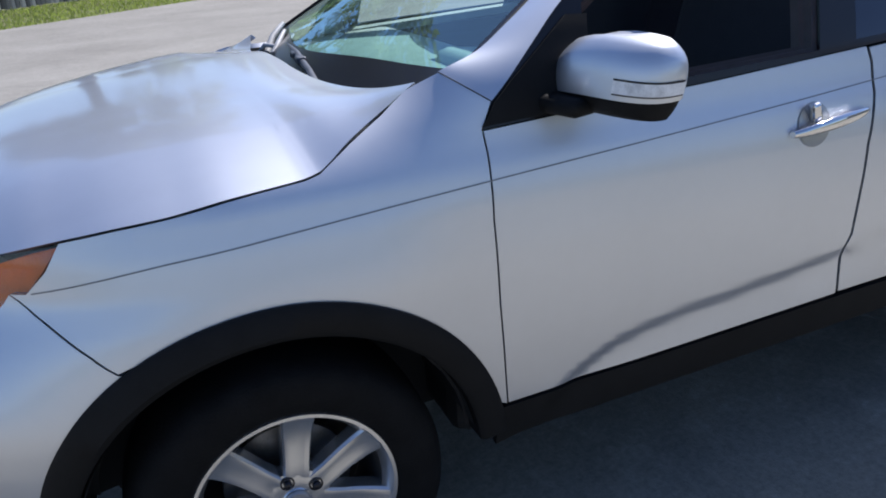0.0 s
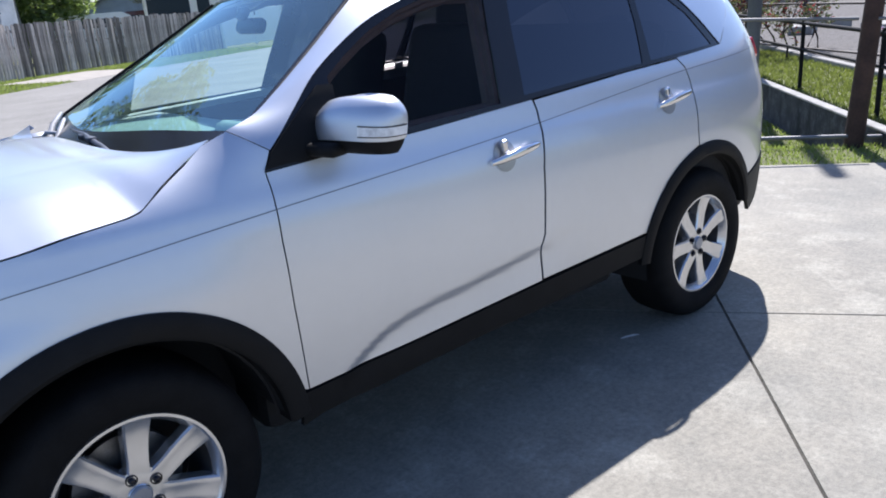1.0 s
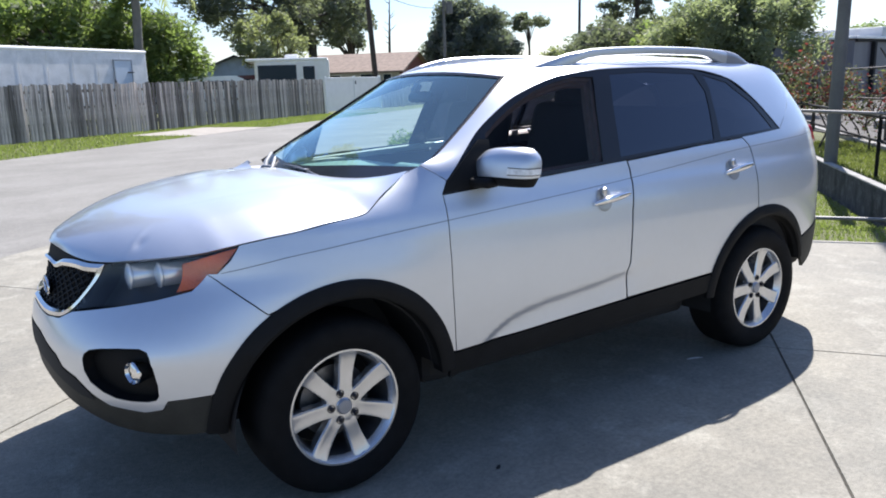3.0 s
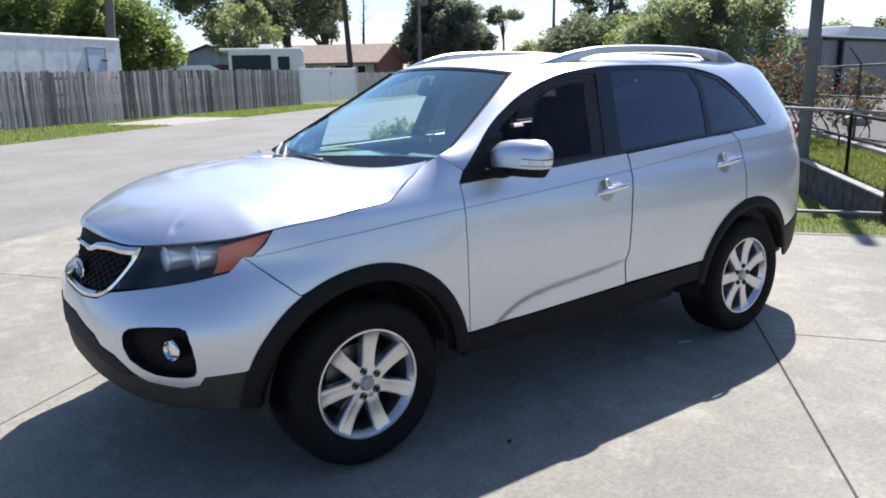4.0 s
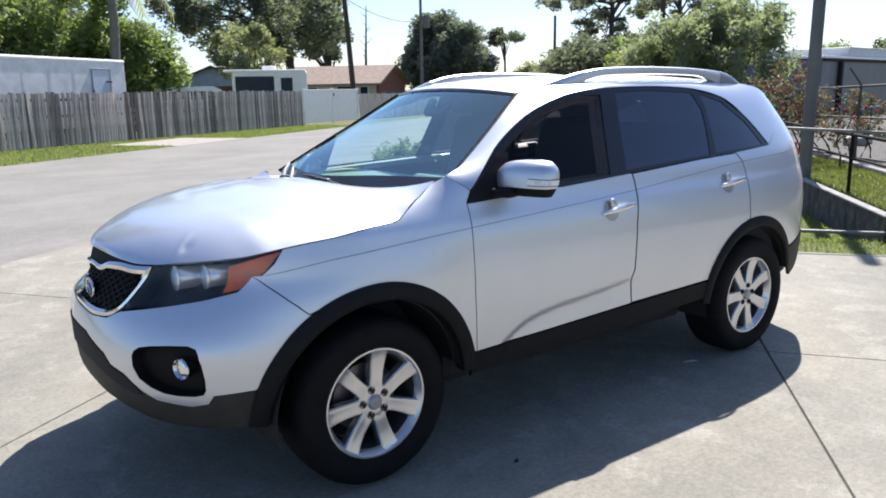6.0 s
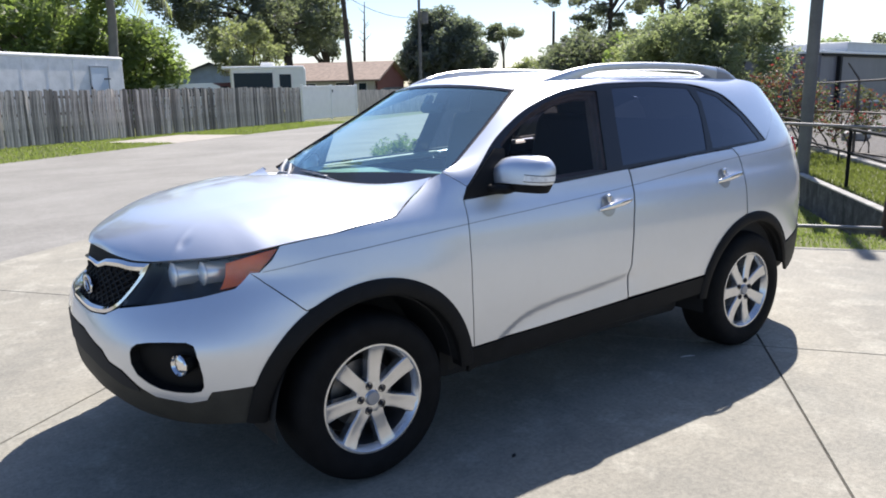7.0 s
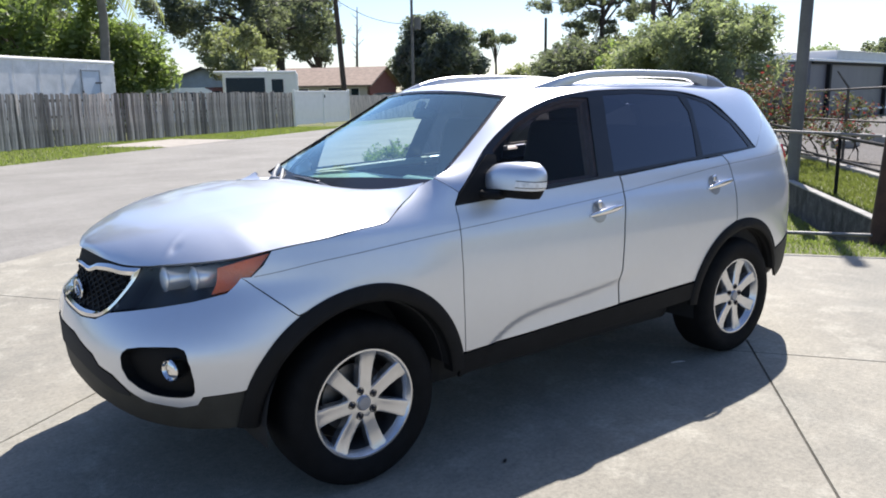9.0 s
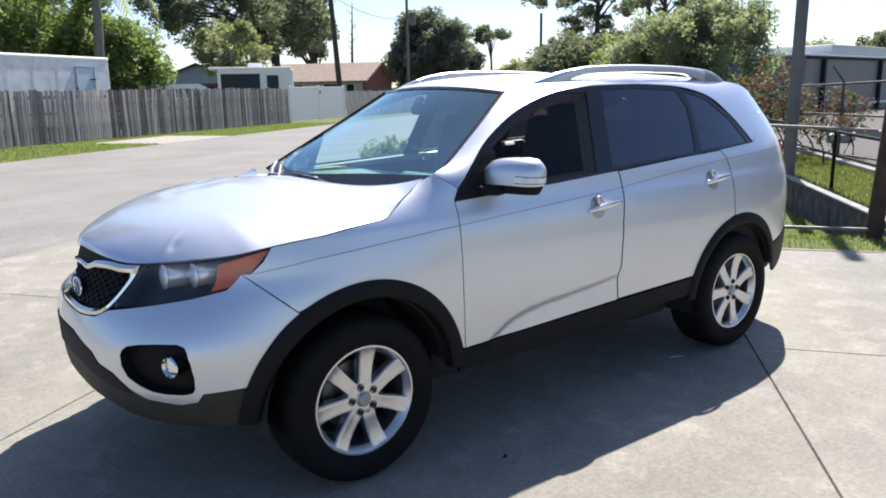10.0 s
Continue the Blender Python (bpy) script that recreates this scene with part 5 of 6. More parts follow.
loft(bm, rows)
loft(bm, [[p + Vector((0, 0, -.012)) for p in r] for r in (rows[-1], rows[-1])])
for sg in (0, -1):
    loft(bm, [[r[sg], r[sg] + Vector((.012, (.022 if sg == 0 else -.022), -.012))] for r in rows])
outward(bm)
part("bonnet", bm, PAINT, car, "", 50)

# windscreen, roof, pillars
WS = [((.40, .80, 1.17), (.30, 0, 1.13)), ((.60, .735, 1.292), (.50, 0, 1.285)), ((.78, .668, 1.40), (.69, 0, 1.42)), ((.95, .605, 1.507), (.87, 0, 1.54)), ((1.10, .548, 1.604), (1.03, 0, 1.634))]
bm = bmesh.new()
loft(bm, spans(WS, 24, 2.2))
outward(bm)
ws = part("windscreen", bm, WINDSHIELD, car, "clear windscreen reflecting the sky", 60)
def frit(u0, u1, v0, v1, nu, nv, far=None):
    """A strip of the windscreen's black border; far is how high it reaches at the far end."""
    ks = list(range(len(WS)))
    f = [spline(ks, [r[i][j] for r in WS]) for i in (0, 1) for j in range(3)]
    rows = []
    for a in range(nu + 1):
        row = []
        for b in range(nv + 1):
            v = v0 + (v1 - v0) * b / nv
            top = u1 if far is None else u1 + (far - u1) * ramp(-.6, .6, v)
            ex, ey, ez, cx, _, cz = (g(u0 + (top - u0) * a / nu) for g in f)
            row.append(Vector((cx + (ex - cx) * v * v - .003, v * ey, cz + (ez - cz) * abs(v) ** 2.2 + .003)))
        rows.append(row)
    bm = bmesh.new()
    loft(bm, rows)
    outward(bm)
    return bm


part("cowl_strip", frit(0, .60, -1, 1, 6, 30, .32), GLOSSBLACK, ws, "gloss black border along the windscreen foot", 60)
for args in ((3.9, 4, -1, 1, 2, 30), (.60, 3.9, -1, -.965, 16, 2), (.32, 3.9, .965, 1, 16, 2)):
    part("frit", frit(*args), GLOSSBLACK, ws, "black printed windscreen border", 60)
ROOF = [((1.10, .55, 1.608), (1.03, 0, 1.640)), ((1.3, .58, 1.650), (1.28, 0, 1.682)), ((1.65, .60, 1.668), (1.65, 0, 1.704)), ((2.2, .60, 1.672), (2.2, 0, 1.712)), ((2.7, .59, 1.657), (2.7, 0, 1.697)), ((3.1, .56, 1.622), (3.12, 0, 1.662)), ((3.4, .50, 1.572), (3.46, 0, 1.605))]
bm = bmesh.new()
loft(bm, spans(ROOF, 30, 2.2))
outward(bm)
part("roof", bm, PAINT, car, "", 60)
OUTER = [(.53, 1.198), (.58, 1.239), (.645, 1.296), (.74, 1.376), (.861, 1.449), (.996, 1.515), (1.148, 1.566), (1.303, 1.602), (1.48, 1.622), (1.632, 1.631), (1.93, 1.635), (2.275, 1.622), (2.575, 1.566), (2.767, 1.445), (2.934, 1.270)]
INNER = [(.434, .815, 1.262), (.478, .785, 1.267), (.55, .758, 1.284), (.65, .720, 1.334), (.77, .674, 1.404), (.90, .627, 1.484), (1.02, .581, 1.560), (1.11, .553, 1.610), (1.30, .58, 1.650), (1.65, .60, 1.668), (1.95, .60, 1.6705), (2.3, .599, 1.669), (2.75, .585, 1.655), (3.1, .56, 1.622), (3.34, .53, 1.535)]


def pillars(side):
    ks = list(range(len(OUTER)))
    fo = [spline(ks, [p[j] for p in OUTER]) for j in (0, 1)]
    fi = [spline(ks, [p[j] for p in INNER]) for j in (0, 1, 2)]
    bm = bmesh.new()
    rows = []
    for k in range(0 if side < 0 else 9, (len(OUTER) - 1) * 6 + 1):
        u = k / 6
        x, z = fo[0](u), fo[1](u) - (.03 * ramp(1.2, 2.6, u) * (1 - ramp(6.5, 8.5, u)) if side > 0 else 0)
        a = skin(qx(x, z), z, side)
        b = Vector((fi[0](u), side * fi[1](u), fi[2](u)))
        if side > 0:
            b.z -= .065 * (1 - ramp(.5, .72, b.x))
        t = skin(qx(x, z + .05), z + .05, side) - skin(qx(x, z - .01), z - .01, side)
        c = (a + b) / 2 + Vector((-.3 * (1 - ramp(5, 8, u)), side, .5)).normalized() * (.008 * ramp(0, 3, u) + .016 * ramp(6, 9, u))
        row, k2 = [], ramp(11.5, 14, u)
        for v in [i / 10 for i in range(11)]:
            p = a * (1 - v) ** 2 + c * 2 * v * (1 - v) + b * v * v
            zz = a.z + (b.z - a.z) * v
            p2 = skin(qx(a.x + (b.x - a.x) * v, zz), zz, side)
            row.append(p.lerp(p2, k2))
        rows.append(row)
        if side > 0:
            rows[-1].reverse()
    loft(bm, rows)
    outward(bm)
    ob = part("roof_side", bm, PAINT, car, "", 60)
    # the pillar's foot runs on smoothly from the wing
    wing = Vector((-.40, side * .74, .54)).normalized()
    ob.data.normals_split_custom_set_from_vertices([tuple(v.normal.lerp(wing, (.85 if side < 0 else 0) * (1 - ramp(.2, 2.6, (v.index // 11) / 6))).normalized()) for v in ob.data.vertices])
    bm = bmesh.new()
    loft(bm, [[p + Vector((.01, -side * .028, -.018)) for p in r] for r in rows])
    part("pillar_trim", bm, SEATCLOTH, car, "dark pillar lining", 60)
    # shut line at the pillar's foot
    if side < 0:
        bm = bmesh.new()
        tube(bm, [S(side, .0008)(qx(.434 + .096 * k / 6, 1.263 - .065 * k / 6), 1.263 - .065 * k / 6) for k in range(7)], .0011, 6)
        part("shut_line", bm, DARK, car, "thin dark shut line")
    # black seal between pillar and windscreen
    bm = bmesh.new()
    tube(bm, [Vector((e[0] - .004, side * e[1], e[2] + .004)) for e, _ in WS], .006, 8)
    part("windscreen_seal", bm, CLAD, car)
    # roof rail: a slim bar with a tapered front foot and a dark rear foot
    rail = [(1.22, .562, 1.625), (1.36, .586, 1.668), (1.49, .60, 1.700), (1.66, .612, 1.722), (2.0, .617, 1.730), (2.35, .612, 1.725), (2.62, .603, 1.709), (2.80, .592, 1.686), (2.97, .580, 1.622)]
    f = [spline(list(range(9)), [r[j] for r in rail]) for j in range(3)]
    shape = [(1, .25), (.8, .8), (.2, 1), (-.4, 1), (-.9, .7), (-1, -.2), (-.85, -.85), (0, -1), (.85, -.85)]

    def bar(u0, u1, n, grow=0.0):
        rows = []
        for k in range(n + 1):
            u = u0 + (u1 - u0) * k / n
            drop = .022 * (1 - ramp(.4, 2.9, u)) + .020 * ramp(5.3, 6.5, u)
            c = Vector((f[0](u), side * f[1](u), f[2](u) - .010 - drop * .8))
            w, h = .020 + grow, .0215 + drop + grow
            rows.append([c + Vector((0, side * w * a, h * b)) for a, b in shape])
        out = bmesh.new()
        ends = loft(out, rows, True)
        out.faces.new(ends[0])
        out.faces.new(ends[-1][::-1])
        bmesh.ops.recalc_face_normals(out, faces=out.faces)
        return out
    rr = part("roof_rail", bar(0, 6.5, 60), RAILSILVER, car, "silver roof rail", 50)
    part("rail_foot", bar(6.42, 8, 16, .0015), RAILGREY, rr, "darker grey rear rail foot", 50)


both(pillars)

# tailgate and rear glass
bm = bmesh.new()
loft(bm, [[skin(XR + 1.4 * math.asin(min(1, (3.52 - XR) / RZ(z))) + (XR + 1.4 * math.pi / 2 - (XR + 1.4 * math.asin(min(1, (3.52 - XR) / RZ(z))))) * k / 8, z, -1) for k in range(9)] for z in (.62, .75, .9, 1.05, 1.2, 1.27)])
loft(bm, [[skin(XR + 1.4 * math.asin(min(1, (3.52 - XR) / RZ(z))) + (XR + 1.4 * math.pi / 2 - (XR + 1.4 * math.asin(min(1, (3.52 - XR) / RZ(z))))) * k / 8, z, 1) for k in range(9)] for z in (.62, .75, .9, 1.05, 1.2, 1.27)])
bmesh.ops.translate(bm, verts=bm.verts, vec=(-.007, 0, 0))
outward(bm)
part("tailgate", bm, PAINT, car, "", 60)
bm = bmesh.new()
loft(bm, [[skin(q, z, sd) + Vector((-.004, 0, 0)) for sd, q in [(-1, XR + 1.4 * (.9 + (math.pi / 2 - .9) * k / 10)) for k in range(11)] + [(1, XR + 1.4 * (.9 + (math.pi / 2 - .9) * k / 10)) for k in range(9, -1, -1)]] for z in (.585, .63, .67, .70)])
outward(bm)
part("rear_valance", bm, LIPGREY, car, "dark grey plastic rear bumper middle", 60)
bm = bmesh.new()
loft(bm, spans([((3.35, .53, 1.54), (3.47, 0, 1.60)), ((3.48, .58, 1.40), (3.60, 0, 1.43)), ((3.58, .63, 1.25), (3.71, 0, 1.25))], 16, 2.2))
outward(bm)
part("rear_window", bm, TINT, car, "dark tinted rear window", 60)

# inner shell that closes the gaps, floor, underbody
for side in (-1, 1):
    holes = [X(*arc(0, .44, 0, 350, 35)), X(*arc(2.7, .43, 0, 350, 35))]
    z0, z1 = .40, 1.09
    poly = [(-1.44, z0), (4.35, z0), (4.35, z1), (.3, z1), (-.3, .99), (-1.44, .94)]
    panel("inner_shell", poly, lambda q, z, f=S(side, -.055), g=S(side, -.12): f(q, z).lerp(g(q, z), 1 - ramp(-.35, -.12, q)), DARK, car, "", 0, .05, .001, holes)
bm = bmesh.new()
box(bm, (1.45, 0, .36), (3.7, 1.1, .2), None, .03)
part("underbody", bm, DARK, car)
bm = bmesh.new()
box(bm, (1.35, 0, .37), (1.80, 1.50, .20), None, .05)
part("floor_pan", bm, DARK, car)
bm = bmesh.new()
loft(bm, spans([((-.6, .45, .98), (-.62, 0, 1.0)), ((-.2, .74, 1.03), (-.2, 0, 1.10)), ((.2, .76, 1.08), (.2, 0, 1.12)), ((.45, .80, 1.12), (.34, 0, 1.125))], 12))
part("cowl", bm, DARK, car, "black cowl under the bonnet")

# grille
grille = [(0, .998), (.241, .984), (.384, .970), (.462, .974), (.44, .90), (.405, .806), (.352, .776), (.24, .766), (.10, .775), (0, .780)]


for side in (-1, 1):
    q = [(qy(y, z), z) for y, z in grille]
    panel("grille_backing", q, S(side, -.03), DARK, car, "", -.004, .03, .0)
    strip = [(qy(y, z), z) for y, z in ((0, .945), (.08, .942), (.15, .935), (.22, .955), (.30, .962), (.384, .960), (.462, .970), (.384, .975), (.241, .988), (.10, .997), (0, 1.0))]
    panel("grille_header", strip, S(side, -.006), CLAD, car, "black strip under the bonnet lip", .0, .03, .01)
    # chrome frame round the opening
    loopo = [(qy(y, z), z) for y, z in ((0, .782), (.10, .777), (.24, .768), (.352, .778), (.403, .808), (.44, .90), (.460, .972), (.384, .968), (.30, .972), (.22, .966), (.15, .945), (.08, .952), (0, .955))]
    loopi = [(qy(y, z), z) for y, z in ((0, .806), (.09, .800), (.23, .792), (.339, .797), (.390, .821), (.421, .896), (.424, .940), (.37, .938), (.30, .943), (.22, .940), (.15, .924), (.08, .934), (0, .938))]
    bm = bmesh.new()
    f1 = [spline(list(range(13)), [p[j] for p in loopo]) for j in (0, 1)]
    f2 = [spline(list(range(13)), [p[j] for p in loopi]) for j in (0, 1)]
    rows = []
    for k in range(97):
        u = k / 8
        a, b = (f1[0](u), f1[1](u)), (f2[0](u), f2[1](u))
        mid = ((a[0] + b[0]) / 2, (a[1] + b[1]) / 2)
        rows.append([S(side, -.02)(*a), S(side, .001)(*a), S(side, .007)(*mid), S(side, .0)(*b), S(side, -.028)(*b)])
    loft(bm, rows)
    bmesh.ops.recalc_face_normals(bm, faces=bm.faces)
    part("grille_frame", bm, CHROME, car, "chrome grille frame", 40)
    # diamond mesh
    bm = bmesh.new()
    for k in range(-14, 15):
        for sg in (1, -1):
            pts = []
            for j in range(25):
                y = .02 * j
                z = .87 + sg * (y - .046 * k) * .62
                inn = inside((y, z), [(-.01, .80), (.33, .796), (.375, .82), (.425, .945), (.30, .95), (.15, .925), (-.01, .936)])
                if inn:
                    pts.append(S(side, -.012)(qy(max(y, .002), z), z))
                elif len(pts) > 1:
                    break
                else:
                    pts = []
            if len(pts) > 1:
                tube(bm, pts, .0055, 5)
    part("grille_mesh", bm, CLAD, car, "black diamond grille mesh")
bm = bmesh.new()
c = S(-1, -.004)(qy(.11, .848), .848)
bmesh.ops.create_uvsphere(bm, u_segments=24, v_segments=12, radius=1, matrix=Matrix.Translation(c) @ Matrix.Diagonal((.010, .062, .036, 1)))
badge = part("badge", bm, GLOSSBLACK, car, "black oval badge with a chrome rim", 60)
bm = bmesh.new()
tube(bm, [c + Vector((-.006, .062 * math.cos(2 * math.pi * k / 32), .036 * math.sin(2 * math.pi * k / 32))) for k in range(33)], .006, 8)
tube(bm, [c + Vector((-.011, .03, -.012)), c + Vector((-.012, .0, .016)), c + Vector((-.011, -.03, -.012))], .004, 6)
part("rim", bm, CHROME, badge, "chrome badge rim", 60)

# ---- wheels ----


BARREL = mat("dark wheel barrel", (0.10, 0.10, 0.105), 0.5, 0.5, 0, 0.2, 20)


def wheel(cx, side, turn):
    """Alloy wheel with seven spokes; built facing -y, then turned to its side."""
    c = Vector((cx, 0, .36))
    place = Matrix.Translation((cx, side * .905, .36)) @ Matrix.Rotation(0 if side < 0 else math.pi, 4, "Z") @ Matrix.Rotation(radians(turn), 4, "Y")

    def put(name, bm, material, parent, label="", smooth=40):
        bmesh.ops.recalc_face_normals(bm, faces=bm.faces)
        bmesh.ops.transform(bm, matrix=place, verts=bm.verts)
        return part(name, bm, material, parent, label, smooth)
    bm = bmesh.new()
    lathe_y(bm, [(.01, .10), (.15, .10), (.15, .125), (.01, .125)], 36)
    w = put("wheel", bm, STEEL, car, "")
    bm = bmesh.new()
    lathe_y(bm, [(.222, .022), (.232, .004), (.252, -.012), (.285, -.020), (.318, -.019), (.338, -.010), (.352, .008), (.361, .035), (.364, .09), (.364, .15), (.361, .20), (.345, .225), (.30, .238), (.222, .225)], 72)
    put("tyre", bm, RUBBER, w, "black tyre", 30)
    bm = bmesh.new()
    lathe_y(bm, [(.238, .018), (.240, .004), (.236, -.004), (.228, -.004), (.222, .004), (.214, .018), (.208, .03)], 72)
    put("rim", bm, ALLOY, w, "silver alloy rim", 40)
    bm = bmesh.new()
    lathe_y(bm, [(.208, .03), (.204, .08), (.200, .20), (.232, .22)], 48)
    put("barrel", bm, BARREL, w, "dark inner barrel", 40)
    bm = bmesh.new()
    lathe_y(bm, [(.20, .17), (.10, .16), (.001, .16)], 36)
    put("backplate", bm, DARK, w, "", 40)
    for k in range(7):
        a = 2 * math.pi * k / 7 + math.pi / 2
        r_, t_ = Vector((math.cos(a), 0, math.sin(a))), Vector((-math.sin(a), 0, math.cos(a)))
        bm = bmesh.new()
        rows = []
        for r, hw, y in ((.045, .034, .016), (.075, .031, .014), (.10, .030, .015), (.14, .032, .017), (.18, .035, .014), (.21, .038, .008), (.231, .042, .0)):
            row = []
            for s, yy in ((-1, .045), (-1, .007), (-.86, 0), (-.45, -.001), (0, .002), (.45, -.001), (.86, 0), (1, .007), (1, .045)):
                row.append(r_ * r + t_ * hw * s + Vector((0, y + yy, 0)))
            rows.append(row)
        loft(bm, rows)
        put("spoke", bm, ALLOY, w, "", 30)
    bm = bmesh.new()
    lathe_y(bm, [(.001, .012), (.030, .012), (.034, .016), (.060, .014), (.078, .019), (.084, .05)], 42)
    put("hub", bm, ALLOY, w, "", 35)
    bm = bmesh.new()
    lathe_y(bm, [(.001, .003), (.026, .004), (.031, .008), (.032, .02)], 32)
    put("centre_cap", bm, RAILGREY, w, "grey centre cap", 35)
    for k in range(5):
        a = 2 * math.pi * k / 5 + radians(95 + (18 if cx == 0 else 0))
        bm = bmesh.new()
        lathe_y(bm, [(.0165, .0155), (.0165, .011), (.0135, .011), (.0125, .024), (.0095, .024), (.0095, .006), (.006, .002), (.001, .001)], 14, (.057 * math.cos(a), 0, .057 * math.sin(a)))
        put("lug_nut", bm, GLOSSBLACK, w, "dark recessed lug nut", 30)
    return w


for cx in (0, 2.7):
    for side in (-1, 1):
        wheel(cx, side, 8 if cx == 0 else 13)

# ---- wipers and cabin ----
WIPERGREY = mat("worn grey wiper metal", (0.12, 0.125, 0.14), 0.42, 0.4, 0, 0.2, 20)
PALEARM = mat("pale grey worn plastic", (0.46, 0.47, 0.49), 0.5, 0, 0, 0.25, 25)
bm = bmesh.new()
tube(bm, [(.315, -.22, 1.146), (.335, -.05, 1.162), (.36, .22, 1.180), (.385, .47, 1.176)], [.013, .012, .010, .006], 8)
w = part("wiper", bm, WIPERGREY, car, "dark grey wiper arm lying on the cowl", 50)
bm = bmesh.new()
tube(bm, [(.37, .06, 1.176), (.395, .30, 1.186), (.405, .54, 1.180)], .008, 6)
part("blade", bm, RUBBER, w)
for a, b in ((.10, .05), (.22, .04)):
    bm = bmesh.new()
    box(bm, (.335 + .1 * a, a, 1.166 + b * .2), (.03, .05, .022), None, .006)
    part("clip", bm, WIPERGREY, w)
bm = bmesh.new()
tube(bm, [(.33, .60, 1.135), (.37, .66, 1.185), (.425, .71, 1.222)], [.014, .012, .008], 8)
w = part("wiper", bm, PALEARM, car, "pale grey wiper arm folded into the cowl corner", 50)
bm = bmesh.new()
tube(bm, [(.34, .53, 1.140), (.38, .58, 1.180), (.41, .63, 1.205)], [.011, .010, .007], 8)
tube(bm, [(.30, .63, 1.125), (.325, .60, 1.165), (.36, .57, 1.160)], [.009, .009, .007], 8)
part("arm_link", bm, PALEARM, w, "", 50)
bm = bmesh.new()
loft(bm, spans([((.40, .74, 1.115), (.38, 0, 1.12)), ((.60, .74, 1.155), (.56, 0, 1.165)), ((.82, .74, 1.165), (.80, 0, 1.178)), ((.92, .74, 1.10), (.90, 0, 1.11)), ((.93, .74, .75), (.92, 0, .75))], 14))
part("dashboard", bm, DASH, car, "grey padded dashboard", 50)
bm = bmesh.new()
box(bm, (.80, -.38, 1.165), (.24, .42, .07), Matrix.Rotation(radians(6), 4, "Y"), .03)
part("instrument_hood", bm, DASH, car, "grey hood over the instruments", 50)
bm = bmesh.new()
cw = Vector((.98, -.38, 1.0))
ax = Vector((-.9, 0, -.42)).normalized()
u1, u2 = Vector((0, 1, 0)), ax.cross(Vector((0, 1, 0)))
pts = [cw + (u1 * math.cos(2 * math.pi * k / 28) + u2 * math.sin(2 * math.pi * k / 28)) * .185 for k in range(29)]
tube(bm, pts, .016, 8)
tube(bm, [cw - u1 * .18, cw, cw + u1 * .18], .02, 8)
tube(bm, [cw, cw + ax * .2], .04, 10)
part("steering_wheel", bm, SEATCLOTH, car, "black steering wheel", 60)
for y in (-.40, .42):
    bm = bmesh.new()
    box(bm, (1.36, y, .78), (.52, .5, .16), Matrix.Rotation(radians(-6), 4, "Y"), .05)
    st_ = part("seat", bm, SEATCLOTH, car, "dark cloth front seat", 50)
    bm = bmesh.new()
    box(bm, (1.62, y, 1.12), (.18, .50, .70), Matrix.Rotation(radians(14), 4, "Y"), .06)
    part("seat_back", bm, SEATCLOTH, st_, "", 50)
    bm = bmesh.new()
    box(bm, (1.74, y, 1.53), (.12, .30, .20), Matrix.Rotation(radians(10), 4, "Y"), .045)
    part("headrest", bm, SEATCLOTH, st_, "", 50)
bm = bmesh.new()
box(bm, (2.35, 0, .80), (.5, 1.3, .16), None, .05)
rear = part("rear_seat", bm, SEATCLOTH, car, "dark cloth rear bench", 50)
bm = bmesh.new()
box(bm, (2.66, 0, 1.10), (.16, 1.3, .6), Matrix.Rotation(radians(16), 4, "Y"), .06)
part("seat_back", bm, SEATCLOTH, rear, "", 50)
bm = bmesh.new()
loft(bm, [[(x, y, z) for x, z in ((.9, .48), (3.1, .50), (3.2, .9))] for y in (-.7, .7)])
part("cabin_floor", bm, SEATCLOTH, car)
bm = bmesh.new()
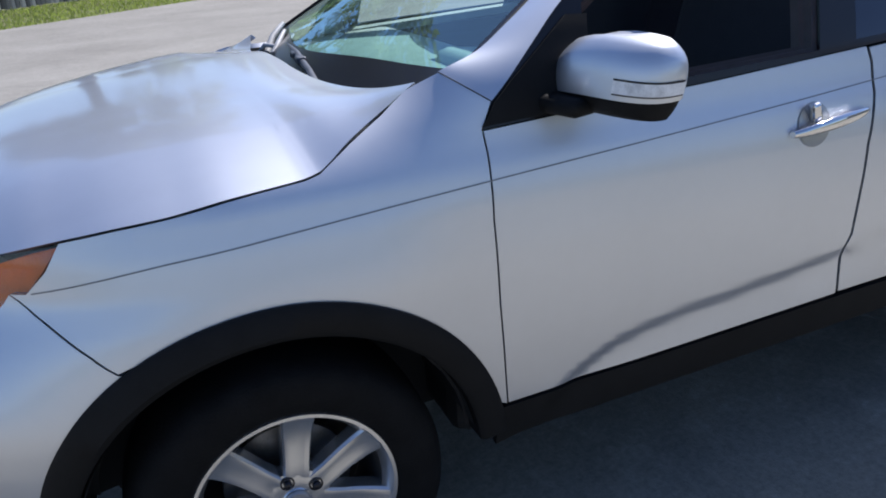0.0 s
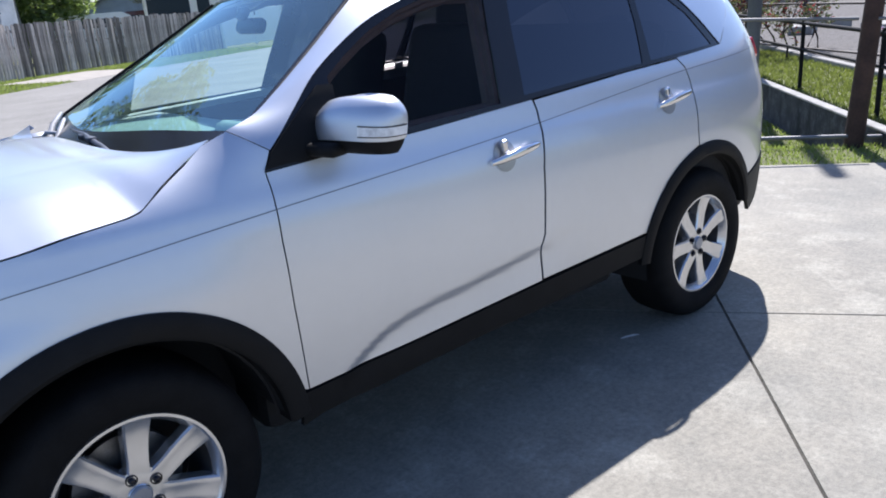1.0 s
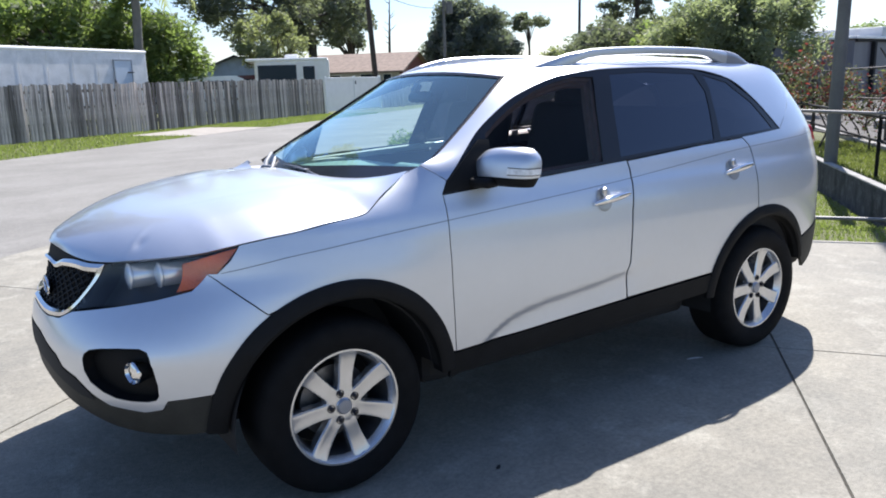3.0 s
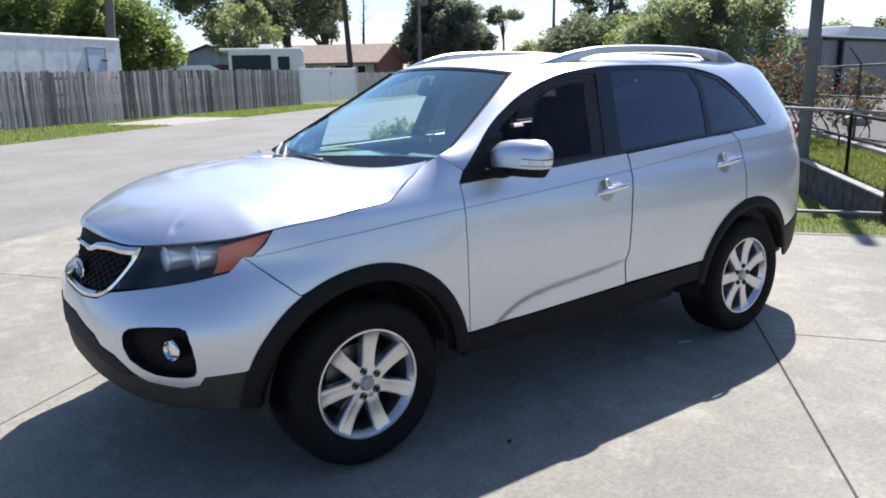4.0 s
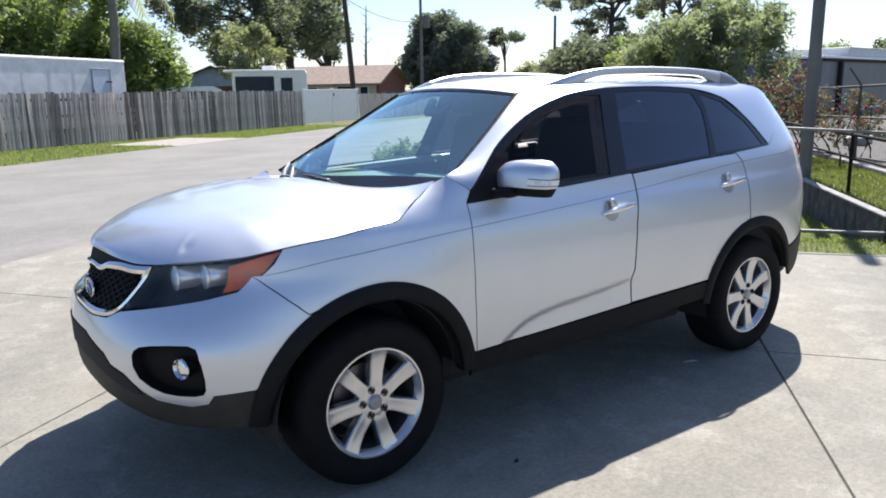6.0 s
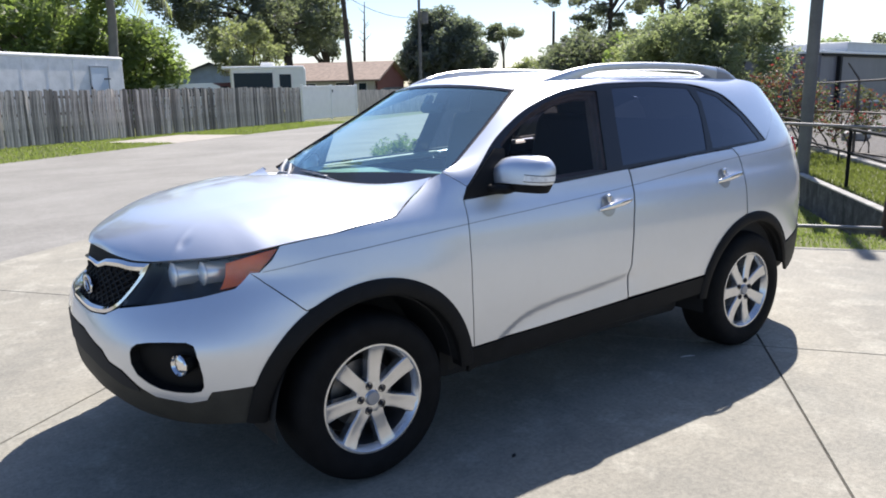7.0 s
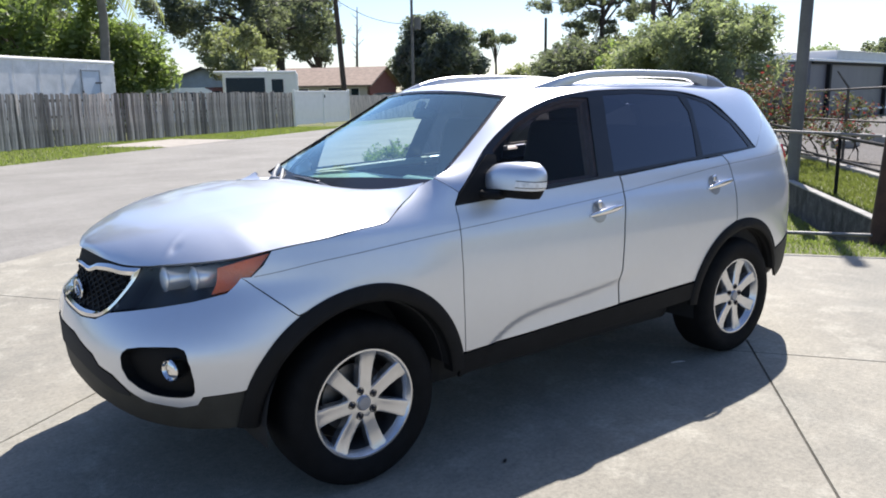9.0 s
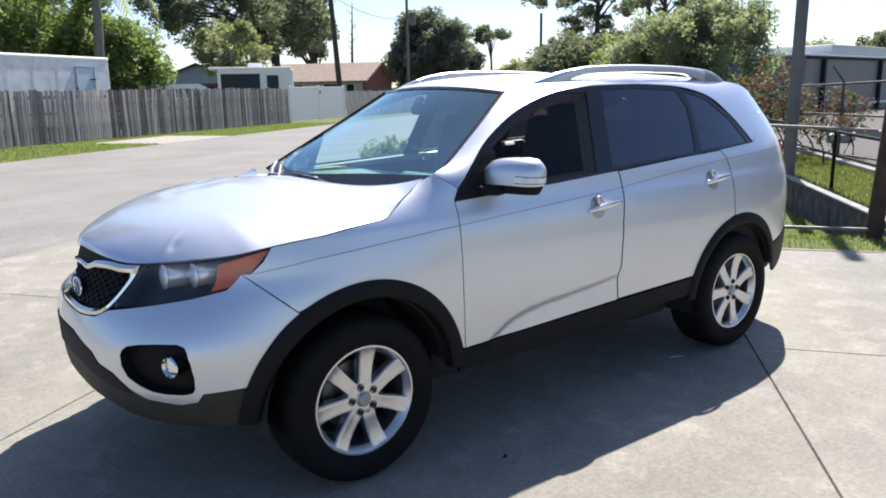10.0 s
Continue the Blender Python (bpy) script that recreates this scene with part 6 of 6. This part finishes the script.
loft(bm, spans([((1.12, .53, 1.585), (1.06, 0, 1.61)), ((1.65, .58, 1.635), (1.65, 0, 1.665)), ((2.7, .57, 1.62), (2.7, 0, 1.655)), ((3.35, .48, 1.53), (3.4, 0, 1.56))], 10))
part("headliner", bm, DASH, car, "grey headliner")
bm = bmesh.new()
box(bm, (.97, -.02, 1.515), (.045, .19, .06), Matrix.Rotation(radians(20), 4, "Y"), .02)
box(bm, (.945, -.02, 1.56), (.03, .05, .05), Matrix.Rotation(radians(35), 4, "Y"), .008)
part("rear_view_mirror", bm, GLOSSBLACK, car)
for side in (-1, 1):
    bm = bmesh.new()
    loft(bm, [[Vector((x, side * (WZ(z) - .09), z)) for x in (.6, 1.2, 1.8, 2.5, 3.3)] for z in (.5, .8, 1.1, 1.15)])
    part("door_lining", bm, SEATCLOTH, car)
    bm = bmesh.new()
    loft(bm, [[Vector((x, side * y, 1.10 + .043 * x + dz)) for x in (.6, 1.1, 1.6)] for y, dz in ((.79, .0), (.80, .028), (.86, .030))])
    part("sill_ledge", bm, DASH, car, "pale grey window ledge")
    bm = bmesh.new()
    loft(bm, [[Vector((x, side * y, 1.13 + .040 * x + dz)) for x in (2.16, 2.28, 2.42)] for y, dz in ((.80, -.018), (.815, -.004), (.838, .008))])
    part("sill_ledge", bm, VINYL, car, "pale rear window ledge")
DRYLEAF = mat("dry leaf", (0.88, 0.85, 0.78), 0.8, 0, 0, 0.2, 40)
leaf_bm = bmesh.new()
loft(leaf_bm, [[(2.258 + .045 * a + .007 * b * (1 - .7 * abs(a)), -.822 - .018 * a + .012 * b * (1 - .7 * abs(a)), .004 + .004 * abs(b) * (1 - abs(a))) for b in (-1, 0, 1)] for a in (-1, -.3, .4, 1)])
tagged(part("fallen_leaf", leaf_bm, DRYLEAF), "small pale dry leaf lying on the drive", "leaf")
sp = bmesh.new()
bmesh.ops.create_icosphere(sp, subdivisions=1, radius=.01, matrix=Matrix.Translation((.584, -1.121, .005)) @ Matrix.Rotation(.5, 4, "Z") @ Matrix.Diagonal((1.9, .9, .7, 1)))
tagged(part("pebble", sp, DARK), "small dark pebble on the drive", "pebble")
